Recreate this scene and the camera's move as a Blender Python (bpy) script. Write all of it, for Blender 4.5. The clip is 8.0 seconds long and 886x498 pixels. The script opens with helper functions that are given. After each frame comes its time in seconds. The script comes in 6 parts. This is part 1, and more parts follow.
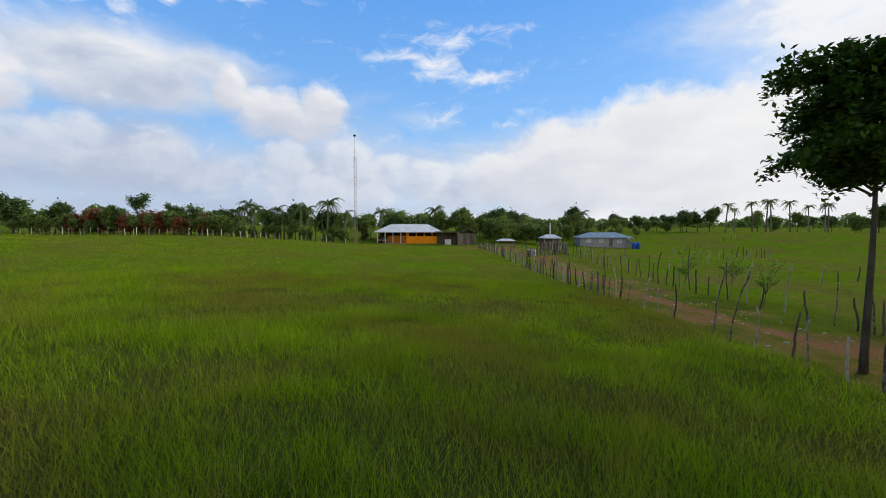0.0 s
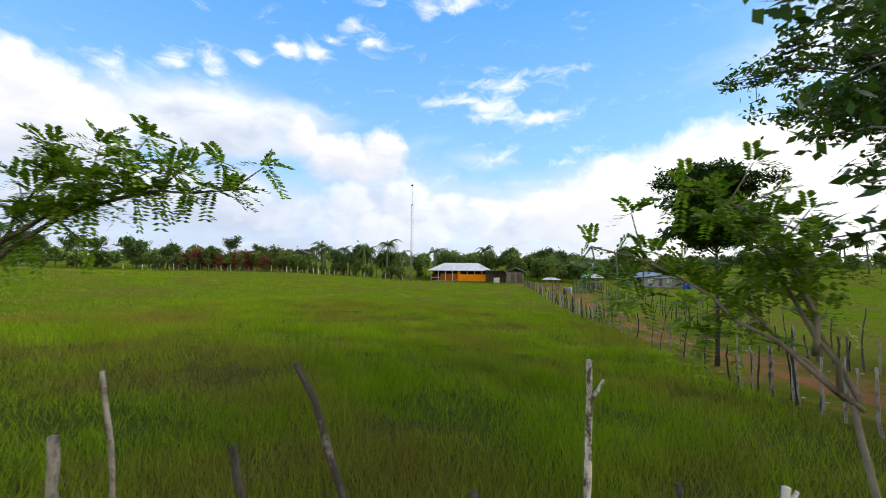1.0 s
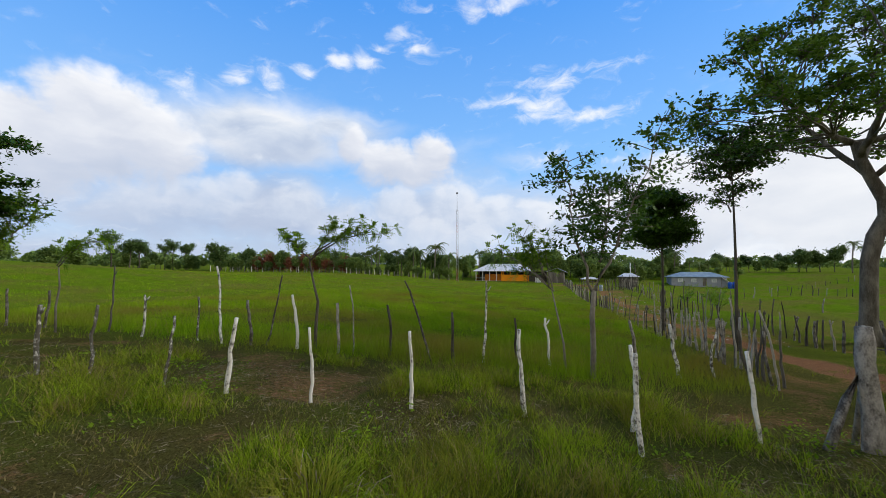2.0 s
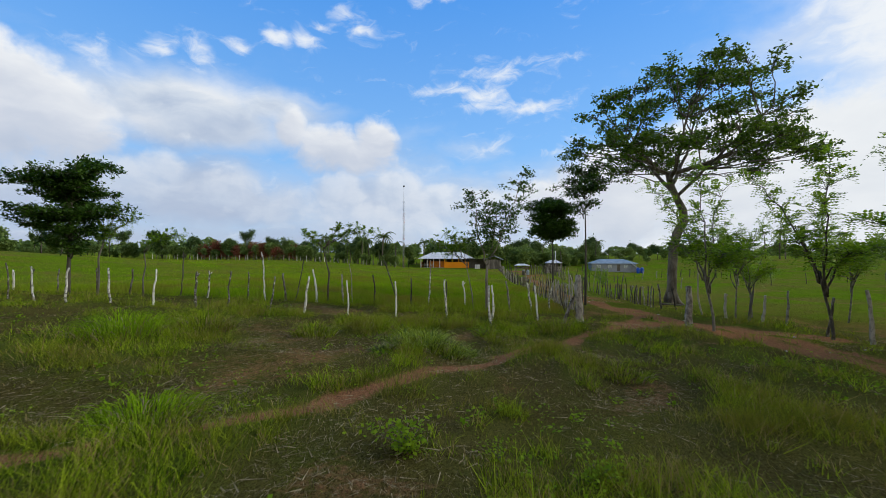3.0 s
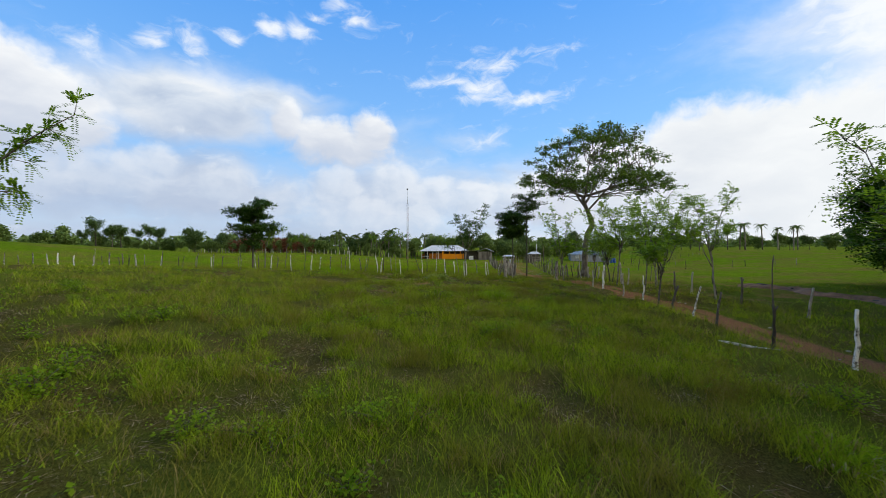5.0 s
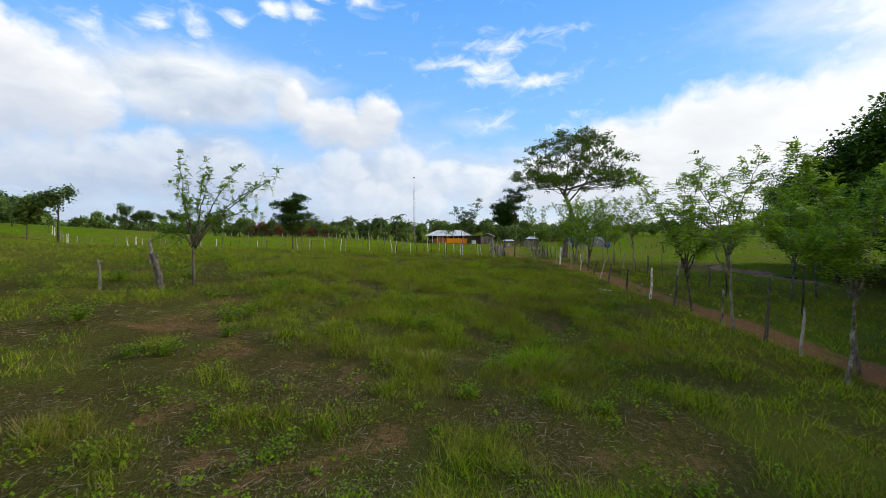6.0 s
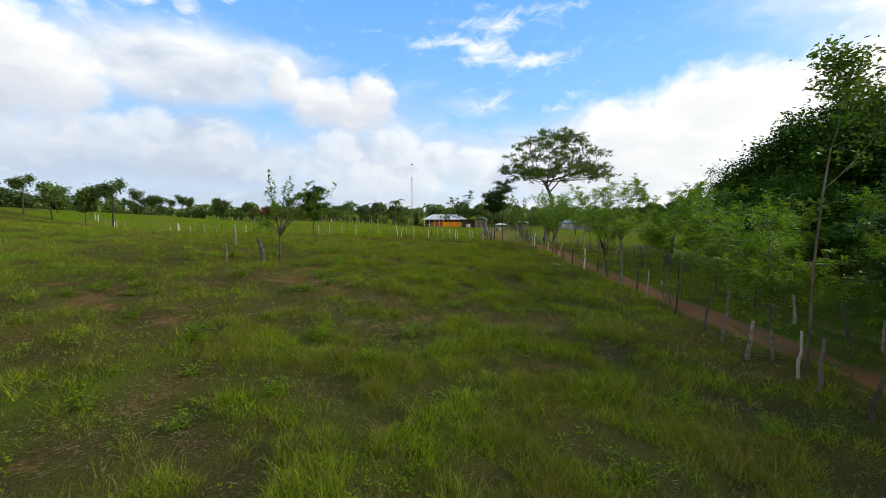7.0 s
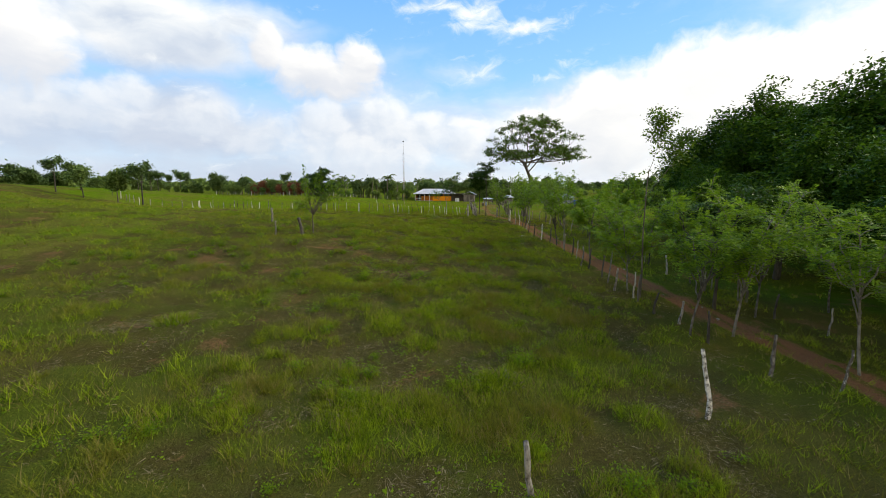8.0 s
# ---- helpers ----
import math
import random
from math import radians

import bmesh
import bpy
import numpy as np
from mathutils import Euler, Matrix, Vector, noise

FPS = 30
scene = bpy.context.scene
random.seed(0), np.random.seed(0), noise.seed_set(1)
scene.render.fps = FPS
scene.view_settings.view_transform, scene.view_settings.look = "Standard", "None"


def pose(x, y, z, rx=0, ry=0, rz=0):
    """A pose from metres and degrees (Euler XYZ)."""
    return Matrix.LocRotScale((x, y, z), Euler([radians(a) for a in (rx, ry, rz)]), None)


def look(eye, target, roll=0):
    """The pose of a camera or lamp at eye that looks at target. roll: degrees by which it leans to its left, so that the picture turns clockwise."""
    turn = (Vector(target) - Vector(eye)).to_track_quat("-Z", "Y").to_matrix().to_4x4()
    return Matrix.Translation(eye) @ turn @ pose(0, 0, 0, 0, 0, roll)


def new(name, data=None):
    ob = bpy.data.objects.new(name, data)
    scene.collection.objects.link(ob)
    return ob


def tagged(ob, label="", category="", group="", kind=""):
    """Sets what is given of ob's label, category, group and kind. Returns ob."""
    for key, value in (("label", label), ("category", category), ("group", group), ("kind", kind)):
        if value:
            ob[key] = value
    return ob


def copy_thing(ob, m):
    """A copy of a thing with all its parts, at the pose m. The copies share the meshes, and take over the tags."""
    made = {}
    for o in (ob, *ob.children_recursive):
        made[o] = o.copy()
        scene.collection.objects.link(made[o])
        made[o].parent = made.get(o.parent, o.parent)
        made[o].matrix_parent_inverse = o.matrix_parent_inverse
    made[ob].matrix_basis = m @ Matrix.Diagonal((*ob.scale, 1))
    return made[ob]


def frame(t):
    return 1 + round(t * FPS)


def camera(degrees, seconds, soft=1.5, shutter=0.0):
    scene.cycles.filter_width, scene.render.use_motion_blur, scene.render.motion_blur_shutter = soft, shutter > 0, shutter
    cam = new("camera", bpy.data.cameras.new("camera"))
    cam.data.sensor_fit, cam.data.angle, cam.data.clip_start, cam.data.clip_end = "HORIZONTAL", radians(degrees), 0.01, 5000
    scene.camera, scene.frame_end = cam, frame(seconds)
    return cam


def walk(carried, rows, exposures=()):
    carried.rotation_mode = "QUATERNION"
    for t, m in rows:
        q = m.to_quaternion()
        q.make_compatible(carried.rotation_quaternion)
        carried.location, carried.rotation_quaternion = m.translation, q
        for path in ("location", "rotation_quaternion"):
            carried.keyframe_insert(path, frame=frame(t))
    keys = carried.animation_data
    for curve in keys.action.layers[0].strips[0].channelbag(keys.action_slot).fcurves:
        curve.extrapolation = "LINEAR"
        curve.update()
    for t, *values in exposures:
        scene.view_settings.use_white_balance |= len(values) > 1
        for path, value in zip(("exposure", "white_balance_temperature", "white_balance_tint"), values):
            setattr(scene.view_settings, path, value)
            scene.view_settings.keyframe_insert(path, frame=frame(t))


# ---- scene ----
cam = camera(94.2, 8.0, soft=0.9, shutter=0.06)
PATH = [
    (0, (0.000, 0.000, 2.400), (-0.000, 9.989, 1.934), -0.05),
    (0.5, (0.819, -3.819, 2.703), (0.351, 6.166, 2.421), 0.03),
    (0.8, (1.429, -6.300, 2.734), (0.535, 3.658, 2.929), 0.22),
    (1, (1.901, -8.012, 2.664), (0.558, 1.888, 3.108), 0.38),
    (1.2, (2.449, -9.805, 2.547), (0.540, -0.005, 3.101), -0.08),
    (2.3, (4.911, -18.763, 2.153), (2.407, -9.093, 2.619), 0.07),
    (2.5, (5.189, -20.534, 2.101), (3.068, -10.769, 2.490), 0.13),
    (3, (5.695, -25.113, 2.041), (4.529, -15.183, 2.255), 0.03),
    (3.5, (6.080, -29.710, 2.089), (5.000, -19.770, 2.222), 0.06),
    (4, (6.407, -34.476, 2.069), (5.331, -24.536, 2.253), 0.02),
    (4.2, (6.588, -36.414, 2.041), (5.531, -26.473, 2.255), -0.08),
    (5.3, (8.120, -47.379, 1.892), (6.998, -37.442, 1.834), -0.32),
    (5.5, (8.410, -49.353, 1.911), (7.269, -39.420, 1.792), -0.15),
    (6, (9.206, -53.859, 1.997), (7.969, -43.942, 1.660), -0.14),
    (6.5, (9.701, -58.479, 2.241), (8.485, -48.571, 1.637), -0.11),
    (7, (9.999, -62.928, 2.588), (8.874, -53.021, 1.825), -0.11),
    (7.5, (10.374, -67.439, 2.975), (9.298, -57.543, 2.025), -0.06),
    (8, (10.832, -71.999, 3.555), (9.962, -62.140, 2.129), -0.08),
]
walk(cam, [(t, look(eye, target, roll)) for t, eye, target, roll in PATH],
     [(0.0, -0.07, 6500, 10), (0.5, 0.09, 6650, 10), (1.0, 0.36, 6750, 10), (1.6, 0.22, 6500, 10), (2.5, -0.11, 6280, 9), (3.5, -0.08, 6280, 8), (4.2, -0.06, 6300, 8), (5.5, 0.1, 6450, 8), (6.5, 0.18, 6600, 7), (8.0, 0.30, 6950, 8)])

# ---- light and sky ----
SUN_AZ, SUN_EL = 70.0, 27.0  # degrees right of +y, degrees up


def socket_math(nt, op, a, b=None, c=None, clamp=False):
    n = nt.nodes.new("ShaderNodeMath")
    n.operation, n.use_clamp = op, clamp
    for k, v in enumerate((a, b, c)):
        if v is None:
            continue
        if isinstance(v, (int, float)):
            n.inputs[k].default_value = v
        else:
            nt.links.new(v, n.inputs[k])
    return n.outputs[0]


def noise_node(nt, vec, scale, detail=6.0, rough=0.55, dist=0.0):
    n = nt.nodes.new("ShaderNodeTexNoise")
    n.inputs["Scale"].default_value, n.inputs["Detail"].default_value = scale, detail
    n.inputs["Roughness"].default_value, n.inputs["Distortion"].default_value = rough, dist
    nt.links.new(vec, n.inputs["Vector"])
    return n


def ramp(nt, fac, stops, ease="LINEAR"):
    n = nt.nodes.new("ShaderNodeValToRGB")
    n.color_ramp.interpolation = ease
    while len(n.color_ramp.elements) < len(stops):
        n.color_ramp.elements.new(0.5)
    for e, (p, col) in zip(n.color_ramp.elements, stops):
        e.position, e.color = p, (*col, 1) if len(col) == 3 else col
    nt.links.new(fac, n.inputs[0])
    return n.outputs[0]


def mix_colour(nt, fac, a, b, mode="MIX"):
    n = nt.nodes.new("ShaderNodeMix")
    n.data_type, n.blend_type = "RGBA", mode
    for sock, v in ((n.inputs[0], fac), (n.inputs[6], a), (n.inputs[7], b)):
        if isinstance(v, (int, float)):
            sock.default_value = v
        elif isinstance(v, tuple):
            sock.default_value = (*v, 1)
        else:
            nt.links.new(v, sock)
    return n.outputs[2]


def build_sky():
    """Blue tropical sky with a few heaped clouds, veils and a bright bank towards the sun."""
    world = bpy.data.worlds.new("sky")
    scene.world = world
    world.use_nodes = True
    nt = world.node_tree
    nt.nodes.clear()
    out = nt.nodes.new("ShaderNodeOutputWorld")
    bg = nt.nodes.new("ShaderNodeBackground")
    sky = nt.nodes.new("ShaderNodeTexSky")
    sky.sky_type, sky.sun_disc = "NISHITA", False
    sky.sun_elevation, sky.sun_rotation = radians(SUN_EL), radians(SUN_AZ)
    sky.air_density, sky.dust_density, sky.ozone_density = 1.0, 0.6, 2.5
    tc = nt.nodes.new("ShaderNodeTexCoord")
    d = tc.outputs["Generated"]
    # ragged edges: the direction is shaken by noise before clouds are laid out
    warp = noise_node(nt, d, 11.0, 4.0, 0.52)
    warp2 = noise_node(nt, d, 2.6, 3.0, 0.5)

    def shaken(node, amount):
        sub = nt.nodes.new("ShaderNodeVectorMath")
        sub.operation = "SUBTRACT"
        nt.links.new(node.outputs["Color"], sub.inputs[0])
        sub.inputs[1].default_value = (0.5, 0.5, 0.5)
        sc = nt.nodes.new("ShaderNodeVectorMath")
        sc.operation = "SCALE"
        nt.links.new(sub.outputs[0], sc.inputs[0])
        sc.inputs["Scale"].default_value = amount
        return sc.outputs[0]

    add1 = nt.nodes.new("ShaderNodeVectorMath")
    nt.links.new(d, add1.inputs[0])
    nt.links.new(shaken(warp, 0.050), add1.inputs[1])
    add2 = nt.nodes.new("ShaderNodeVectorMath")
    nt.links.new(add1.outputs[0], add2.inputs[0])
    nt.links.new(shaken(warp2, 0.03), add2.inputs[1])
    sep = nt.nodes.new("ShaderNodeSeparateXYZ")
    nt.links.new(add2.outputs[0], sep.inputs[0])
    az = socket_math(nt, "ARCTAN2", sep.outputs[0], sep.outputs[1])
    el = socket_math(nt, "ARCSINE", sep.outputs[2], clamp=False)
    plain = nt.nodes.new("ShaderNodeSeparateXYZ")
    nt.links.new(d, plain.inputs[0])
    up = plain.outputs[2]
    # azimuth, elevation, half width, half height in degrees, weight
    veils = [
        (-38.0, 16.8, 12.0, 4.6, 1.25), (-29.5, 18.3, 8.5, 2.9, 1.10), (-25.0, 19.9, 4.5, 1.1, 0.70), (-46.0, 16.5, 6.0, 3.6, 0.80), (-20.0, 15.0, 10.0, 3.4, 0.60), (-2.2, 15.0, 6.1, 1.8, 0.45), (22.4, 17.8, 6.4, 1.3, 0.28),
        (-49.9, 6.8, 11.7, 5.2, 1.05), (-36.0, 7.6, 16.0, 5.6, 1.05), (17.3, 8.7, 17.0, 4.9, 1.06), (75.0, 16.0, 33.8, 19.5, 1.79), (-14.0, 7.6, 15.6, 5.2, 1.05), (2.0, 5.5, 12.0, 4.6, 1.0),
    ]
    heaps = [
        (-55.0, 15.0, 6.6, 6.2, 1.50), (-50.3, 14.2, 4.6, 4.8, 1.30), (-61.0, 12.0, 7.0, 6.2, 1.40), (-48.0, 12.6, 3.2, 3.0, 1.00), (-26.8, 16.2, 2.1, 2.9, 1.10), (-22.0, 14.9, 5.6, 2.7, 1.05), (-15.8, 15.9, 3.2, 3.1, 1.30), (-20.0, 13.4, 7.6, 2.2, 0.90),
        (9.5, 6.6, 6.0, 4.3, 1.20), (17.0, 8.0, 9.0, 6.9, 1.50), (27.5, 9.2, 11.0, 7.6, 1.80), (38.0, 8.4, 13.0, 8.3, 1.80), (54.0, 9.0, 16.0, 12.0, 1.80),
    ]
    bank = [
        (-41.0, 10.8, 2.5, 1.9, 0.90), (-44.5, 8.4, 6.0, 2.5, 0.75), (-51.5, 8.0, 4.2, 2.5, 0.70), (-34.0, 8.4, 5.0, 2.3, 0.70), (-20.5, 8.8, 3.6, 2.8, 1.15), (-12.7, 9.4, 3.7, 3.3, 1.10), (-7.5, 8.0, 3.6, 2.9, 1.00), (-2.5, 7.0, 4.2, 2.8, 0.95), (5.2, 6.8, 5.0, 3.0, 1.00), (-28.0, 6.6, 6.0, 2.8, 0.75), (-15.0, 5.0, 11.0, 3.0, 0.90),
    ]
    wisps = [
        (10.2, 15.2, 1.9, 1.3, 0.60),
        (-41.4, 23.4, 1.7, 1.3, 0.90), (-37.4, 23.8, 1.7, 1.2, 0.80), (-32.9, 25.3, 1.5, 0.9, 0.80), (-29.0, 26.4, 2.1, 1.0, 0.95), (-25.2, 27.1, 1.8, 1.1, 0.80), (-23.2, 28.9, 1.6, 0.9, 0.65), (-18.2, 28.9, 1.4, 0.8, 0.60), (-47.5, 20.9, 2.4, 1.3, 0.50), (-43.7, 21.0, 2.0, 1.6, 0.50), (-20.0, 30.5, 3.0, 1.2, 0.7), (-6.0, 33.5, 6.0, 1.4, 0.8),
        (-5.6, 22.3, 4.6, 0.9, 1.00), (-1.0, 21.3, 2.8, 1.5, 1.15), (5.5, 19.8, 6.0, 0.9, 0.95), (1.0, 23.6, 5.0, 1.6, 0.60), (6.5, 25.0, 6.0, 0.8, 0.50), (-2.0, 15.2, 4.6, 1.2, 0.50), (9.0, 14.0, 3.0, 0.7, 0.45), (42.5, 23.0, 5.4, 5.6, 1.50), (47.0, 27.0, 6.0, 6.0, 1.3),
    ]

    def laid(clouds, domed=False):
        """Strongest cloud at each direction; domed ones end at their rim and also give how high in the cloud one looks."""
        total, num, den = None, None, None
        for a, e, ra, re, w in clouds:
            u = socket_math(nt, "MULTIPLY", socket_math(nt, "SUBTRACT", az, radians(a)), 1 / radians(ra))
            v = socket_math(nt, "MULTIPLY", socket_math(nt, "SUBTRACT", el, radians(e)), 1 / radians(re))
            r2 = socket_math(nt, "MULTIPLY_ADD", u, u, socket_math(nt, "MULTIPLY", v, v))
            if not domed:
                g = socket_math(nt, "MULTIPLY", socket_math(nt, "POWER", 2.45, socket_math(nt, "MULTIPLY", r2, -1.0)), w)
                total = g if total is None else socket_math(nt, "MAXIMUM", total, g)
                continue
            g = socket_math(nt, "MULTIPLY_ADD", r2, -w, w)
            total = g if total is None else socket_math(nt, "MAXIMUM", total, g)
            k = socket_math(nt, "MAXIMUM", socket_math(nt, "ADD", g, 0.35), 0.0)
            lit = socket_math(nt, "MULTIPLY", k, socket_math(nt, "MULTIPLY_ADD", u, 0.35, v))
            num = lit if num is None else socket_math(nt, "ADD", num, lit)
            den = k if den is None else socket_math(nt, "ADD", den, k)
        return (total, socket_math(nt, "DIVIDE", num, socket_math(nt, "ADD", den, 0.05))) if domed else total

    total = laid(veils)
    # everywhere else: broken cloud that grows towards the horizon
    stretch = nt.nodes.new("ShaderNodeMapping")
    stretch.inputs["Scale"].default_value = (1.0, 1.0, 2.6)
    nt.links.new(add1.outputs[0], stretch.inputs["Vector"])
    broken = noise_node(nt, stretch.outputs[0], 3.4, 8.0, 0.58)
    low = nt.nodes.new("ShaderNodeMapRange")
    low.inputs["From Min"].default_value, low.inputs["From Max"].default_value = 0.02, 0.17
    low.inputs["To Min"].default_value, low.inputs["To Max"].default_value = 0.95, 0.0
    nt.links.new(up, low.inputs["Value"])
    back = socket_math(nt, "MULTIPLY_ADD", plain.outputs[1], -1.6, 0.1, clamp=True)  # the unseen half of the sky: white cover added as front light
    total = socket_math(nt, "MAXIMUM", total, low.outputs[0])
    total = socket_math(nt, "ADD", total, socket_math(nt, "MULTIPLY", back, 1.3))
    dens = socket_math(nt, "ADD", total, socket_math(nt, "MULTIPLY_ADD", broken.outputs["Fac"], 1.1, -0.56))
    mask = nt.nodes.new("ShaderNodeMapRange")
    mask.interpolation_type = "SMOOTHSTEP"
    mask.inputs["From Min"].default_value, mask.inputs["From Max"].default_value = 0.15, 1.05
    nt.links.new(dens, mask.inputs["Value"])
    lumps = nt.nodes.new("ShaderNodeTexVoronoi")
    lumps.feature, lumps.normalize = "SMOOTH_F1", True
    lumps.inputs["Scale"].default_value, lumps.inputs["Detail"].default_value = 14.0, 4.0
    lumps.inputs["Roughness"].default_value, lumps.inputs["Smoothness"].default_value = 0.5, 0.7
    nt.links.new(stretch.outputs[0], lumps.inputs["Vector"])
    cauli = socket_math(nt, "SUBTRACT", 0.5, lumps.outputs["Distance"])
    heaped, height = laid(heaps, True)
    ragged = noise_node(nt, add1.outputs[0], 24.0, 5.0, 0.55).outputs["Fac"]
    puffs = socket_math(nt, "ADD", heaped, socket_math(nt, "MULTIPLY_ADD", cauli, 1.2, socket_math(nt, "MULTIPLY_ADD", ragged, 1.5, -0.80)))
    crisp = nt.nodes.new("ShaderNodeMapRange")
    crisp.interpolation_type = "SMOOTHSTEP"
    crisp.inputs["From Min"].default_value, crisp.inputs["From Max"].default_value = -0.16, 1.0
    nt.links.new(puffs, crisp.inputs["Value"])
    banked, rise = laid(bank, True)
    veiled = nt.nodes.new("ShaderNodeMapRange")
    veiled.interpolation_type = "SMOOTHSTEP"
    veiled.inputs["From Min"].default_value, veiled.inputs["From Max"].default_value, veiled.inputs["To Max"].default_value = 0.0, 1.1, 0.75
    nt.links.new(socket_math(nt, "ADD", banked, socket_math(nt, "MULTIPLY_ADD", cauli, 1.6, socket_math(nt, "MULTIPLY_ADD", ragged, 1.4, -0.75))), veiled.inputs["Value"])
    drawn = nt.nodes.new("ShaderNodeMapping")
    drawn.inputs["Scale"].default_value = (1.0, 1.0, 2.2)
    drawn.inputs["Rotation"].default_value = (0.0, radians(16), 0.0)
    nt.links.new(add1.outputs[0], drawn.inputs["Vector"])
    torn = noise_node(nt, drawn.outputs[0], 17.0, 6.0, 0.58, 0.5)
    thin = nt.nodes.new("ShaderNodeMapRange")
    thin.interpolation_type = "SMOOTHSTEP"
    thin.inputs["From Min"].default_value, thin.inputs["From Max"].default_value = 0.10, 1.30
    thin.inputs["To Max"].default_value = 0.92
    nt.links.new(socket_math(nt, "ADD", laid(wisps), socket_math(nt, "MULTIPLY_ADD", torn.outputs["Fac"], 2.4, -1.25)), thin.inputs["Value"])
    # cloud tone: billows, grey-blue undersides low on the far side, glowing bank near the sun
    bill = noise_node(nt, stretch.outputs[0], 6.0, 5.0, 0.52, 0.3)
    tone = ramp(nt, bill.outputs["Fac"], [(0.32, (0.54, 0.62, 0.76)), (0.50, (0.78, 0.83, 0.90)), (0.64, (0.98, 0.98, 0.98))])
    sx, sy = math.sin(radians(SUN_AZ)), math.cos(radians(SUN_AZ))
    side = socket_math(nt, "ADD", socket_math(nt, "MULTIPLY", plain.outputs[0], sx), socket_math(nt, "MULTIPLY", plain.outputs[1], sy))
    glow = nt.nodes.new("ShaderNodeMapRange")
    glow.interpolation_type = "SMOOTHSTEP"
    glow.inputs["From Min"].default_value, glow.inputs["From Max"].default_value = 0.25, 0.97
    nt.links.new(side, glow.inputs["Value"])
    tone = mix_colour(nt, glow.outputs[0], tone, mix_colour(nt, bill.outputs["Fac"], (0.76, 0.80, 0.87), (1.04, 1.03, 1.02)))
    heavy = socket_math(nt, "MULTIPLY", socket_math(nt, "SUBTRACT", 1.0, glow.outputs[0]), ramp(nt, up, [(0.0, (0.85, 0.85, 0.85)), (0.14, (0.75, 0.75, 0.75)), (0.24, (0.45, 0.45, 0.45)), (0.4, (0, 0, 0))]))
    heavy = socket_math(nt, "MULTIPLY", heavy, socket_math(nt, "MULTIPLY_ADD", plain.outputs[0], -1.0, 0.55, clamp=True))
    tone = mix_colour(nt, heavy, tone, (0.42, 0.50, 0.67))
    relief = socket_math(nt, "ADD", socket_math(nt, "MULTIPLY_ADD", height, 0.34, 0.42), socket_math(nt, "MULTIPLY_ADD", bill.outputs["Fac"], 0.5, socket_math(nt, "MULTIPLY_ADD", cauli, 0.5, -0.25)))
    sunlit = ramp(nt, relief, [(0.18, (0.50, 0.57, 0.71)), (0.50, (0.70, 0.73, 0.81)), (0.84, (1.0, 0.99, 0.985))])
    sunlit = mix_colour(nt, glow.outputs[0], sunlit, mix_colour(nt, bill.outputs["Fac"], (0.74, 0.77, 0.82), (1.04, 1.03, 1.01)))
    sunlit = mix_colour(nt, socket_math(nt, "MULTIPLY", heavy, 0.55), sunlit, (0.60, 0.65, 0.76))
    # unseen cover is brightest low down, to light upright fronts
    tone = mix_colour(nt, back, tone, ramp(nt, up, [(0.0, (1.35, 1.28, 1.16)), (0.30, (1.10, 1.06, 1.0)), (0.60, (0.50, 0.50, 0.51)), (1.0, (0.42, 0.44, 0.47))]))
    blue = mix_colour(nt, 1.0, sky.outputs[0], (0.105, 0.135, 0.175), "MULTIPLY")
    pale = ramp(nt, up, [(0.0, (0.70, 0.82, 0.96)), (0.22, (0.29, 0.59, 1.02)), (0.55, (0.10, 0.38, 0.97))])
    clear = mix_colour(nt, 0.8, blue, pale)
    skin = mix_colour(nt, mask.outputs[0], clear, tone)
    skin = mix_colour(nt, thin.outputs[0], skin, (0.95, 0.96, 0.98))
    lift = socket_math(nt, "ADD", socket_math(nt, "MULTIPLY_ADD", rise, 0.30, 0.40), socket_math(nt, "MULTIPLY_ADD", ragged, 0.7, socket_math(nt, "MULTIPLY_ADD", cauli, 0.8, -0.35)))
    skin = mix_colour(nt, veiled.outputs[0], skin, mix_colour(nt, glow.outputs[0], mix_colour(nt, socket_math(nt, "MULTIPLY", heavy, 0.8), ramp(nt, lift, [(0.30, (0.62, 0.69, 0.80)), (0.58, (0.85, 0.88, 0.93)), (0.80, (1.03, 1.02, 1.01))]), (0.52, 0.60, 0.75)), mix_colour(nt, ragged, (0.66, 0.71, 0.80), (1.0, 1.0, 1.0))))
    nt.links.new(mix_colour(nt, crisp.outputs[0], skin, sunlit), bg.inputs["Color"])
    bg.inputs["Strength"].default_value = 1.0
    nt.links.new(bg.outputs[0], out.inputs["Surface"])


build_sky()
sun = new("sun", bpy.data.lights.new("sun", "SUN"))
sun.data.energy, sun.data.angle, sun.data.color = 2.55, radians(24), (1.0, 0.93, 0.80)
sun.matrix_basis = look((0, 0, 0), (-math.sin(radians(SUN_AZ)) * math.cos(radians(SUN_EL)), -math.cos(radians(SUN_AZ)) * math.cos(radians(SUN_EL)), -math.sin(radians(SUN_EL))))


# ---- materials ----
def material(name, rough=0.8, metal=0.0, spec=0.3):
    m = bpy.data.materials.new(name)
    m.use_nodes = True
    nt = m.node_tree
    b = nt.nodes["Principled BSDF"]
    b.inputs["Roughness"].default_value, b.inputs["Metallic"].default_value = rough, metal
    b.inputs["Specular IOR Level"].default_value = spec
    return m, nt, b


def place(nt):
    return nt.nodes.new("ShaderNodeNewGeometry").outputs["Position"]


def bump(nt, b, height, strength=0.4, distance=0.02):
    n = nt.nodes.new("ShaderNodeBump")
    n.inputs["Strength"].default_value, n.inputs["Distance"].default_value = strength, distance
    nt.links.new(height, n.inputs["Height"])
    nt.links.new(n.outputs[0], b.inputs["Normal"])


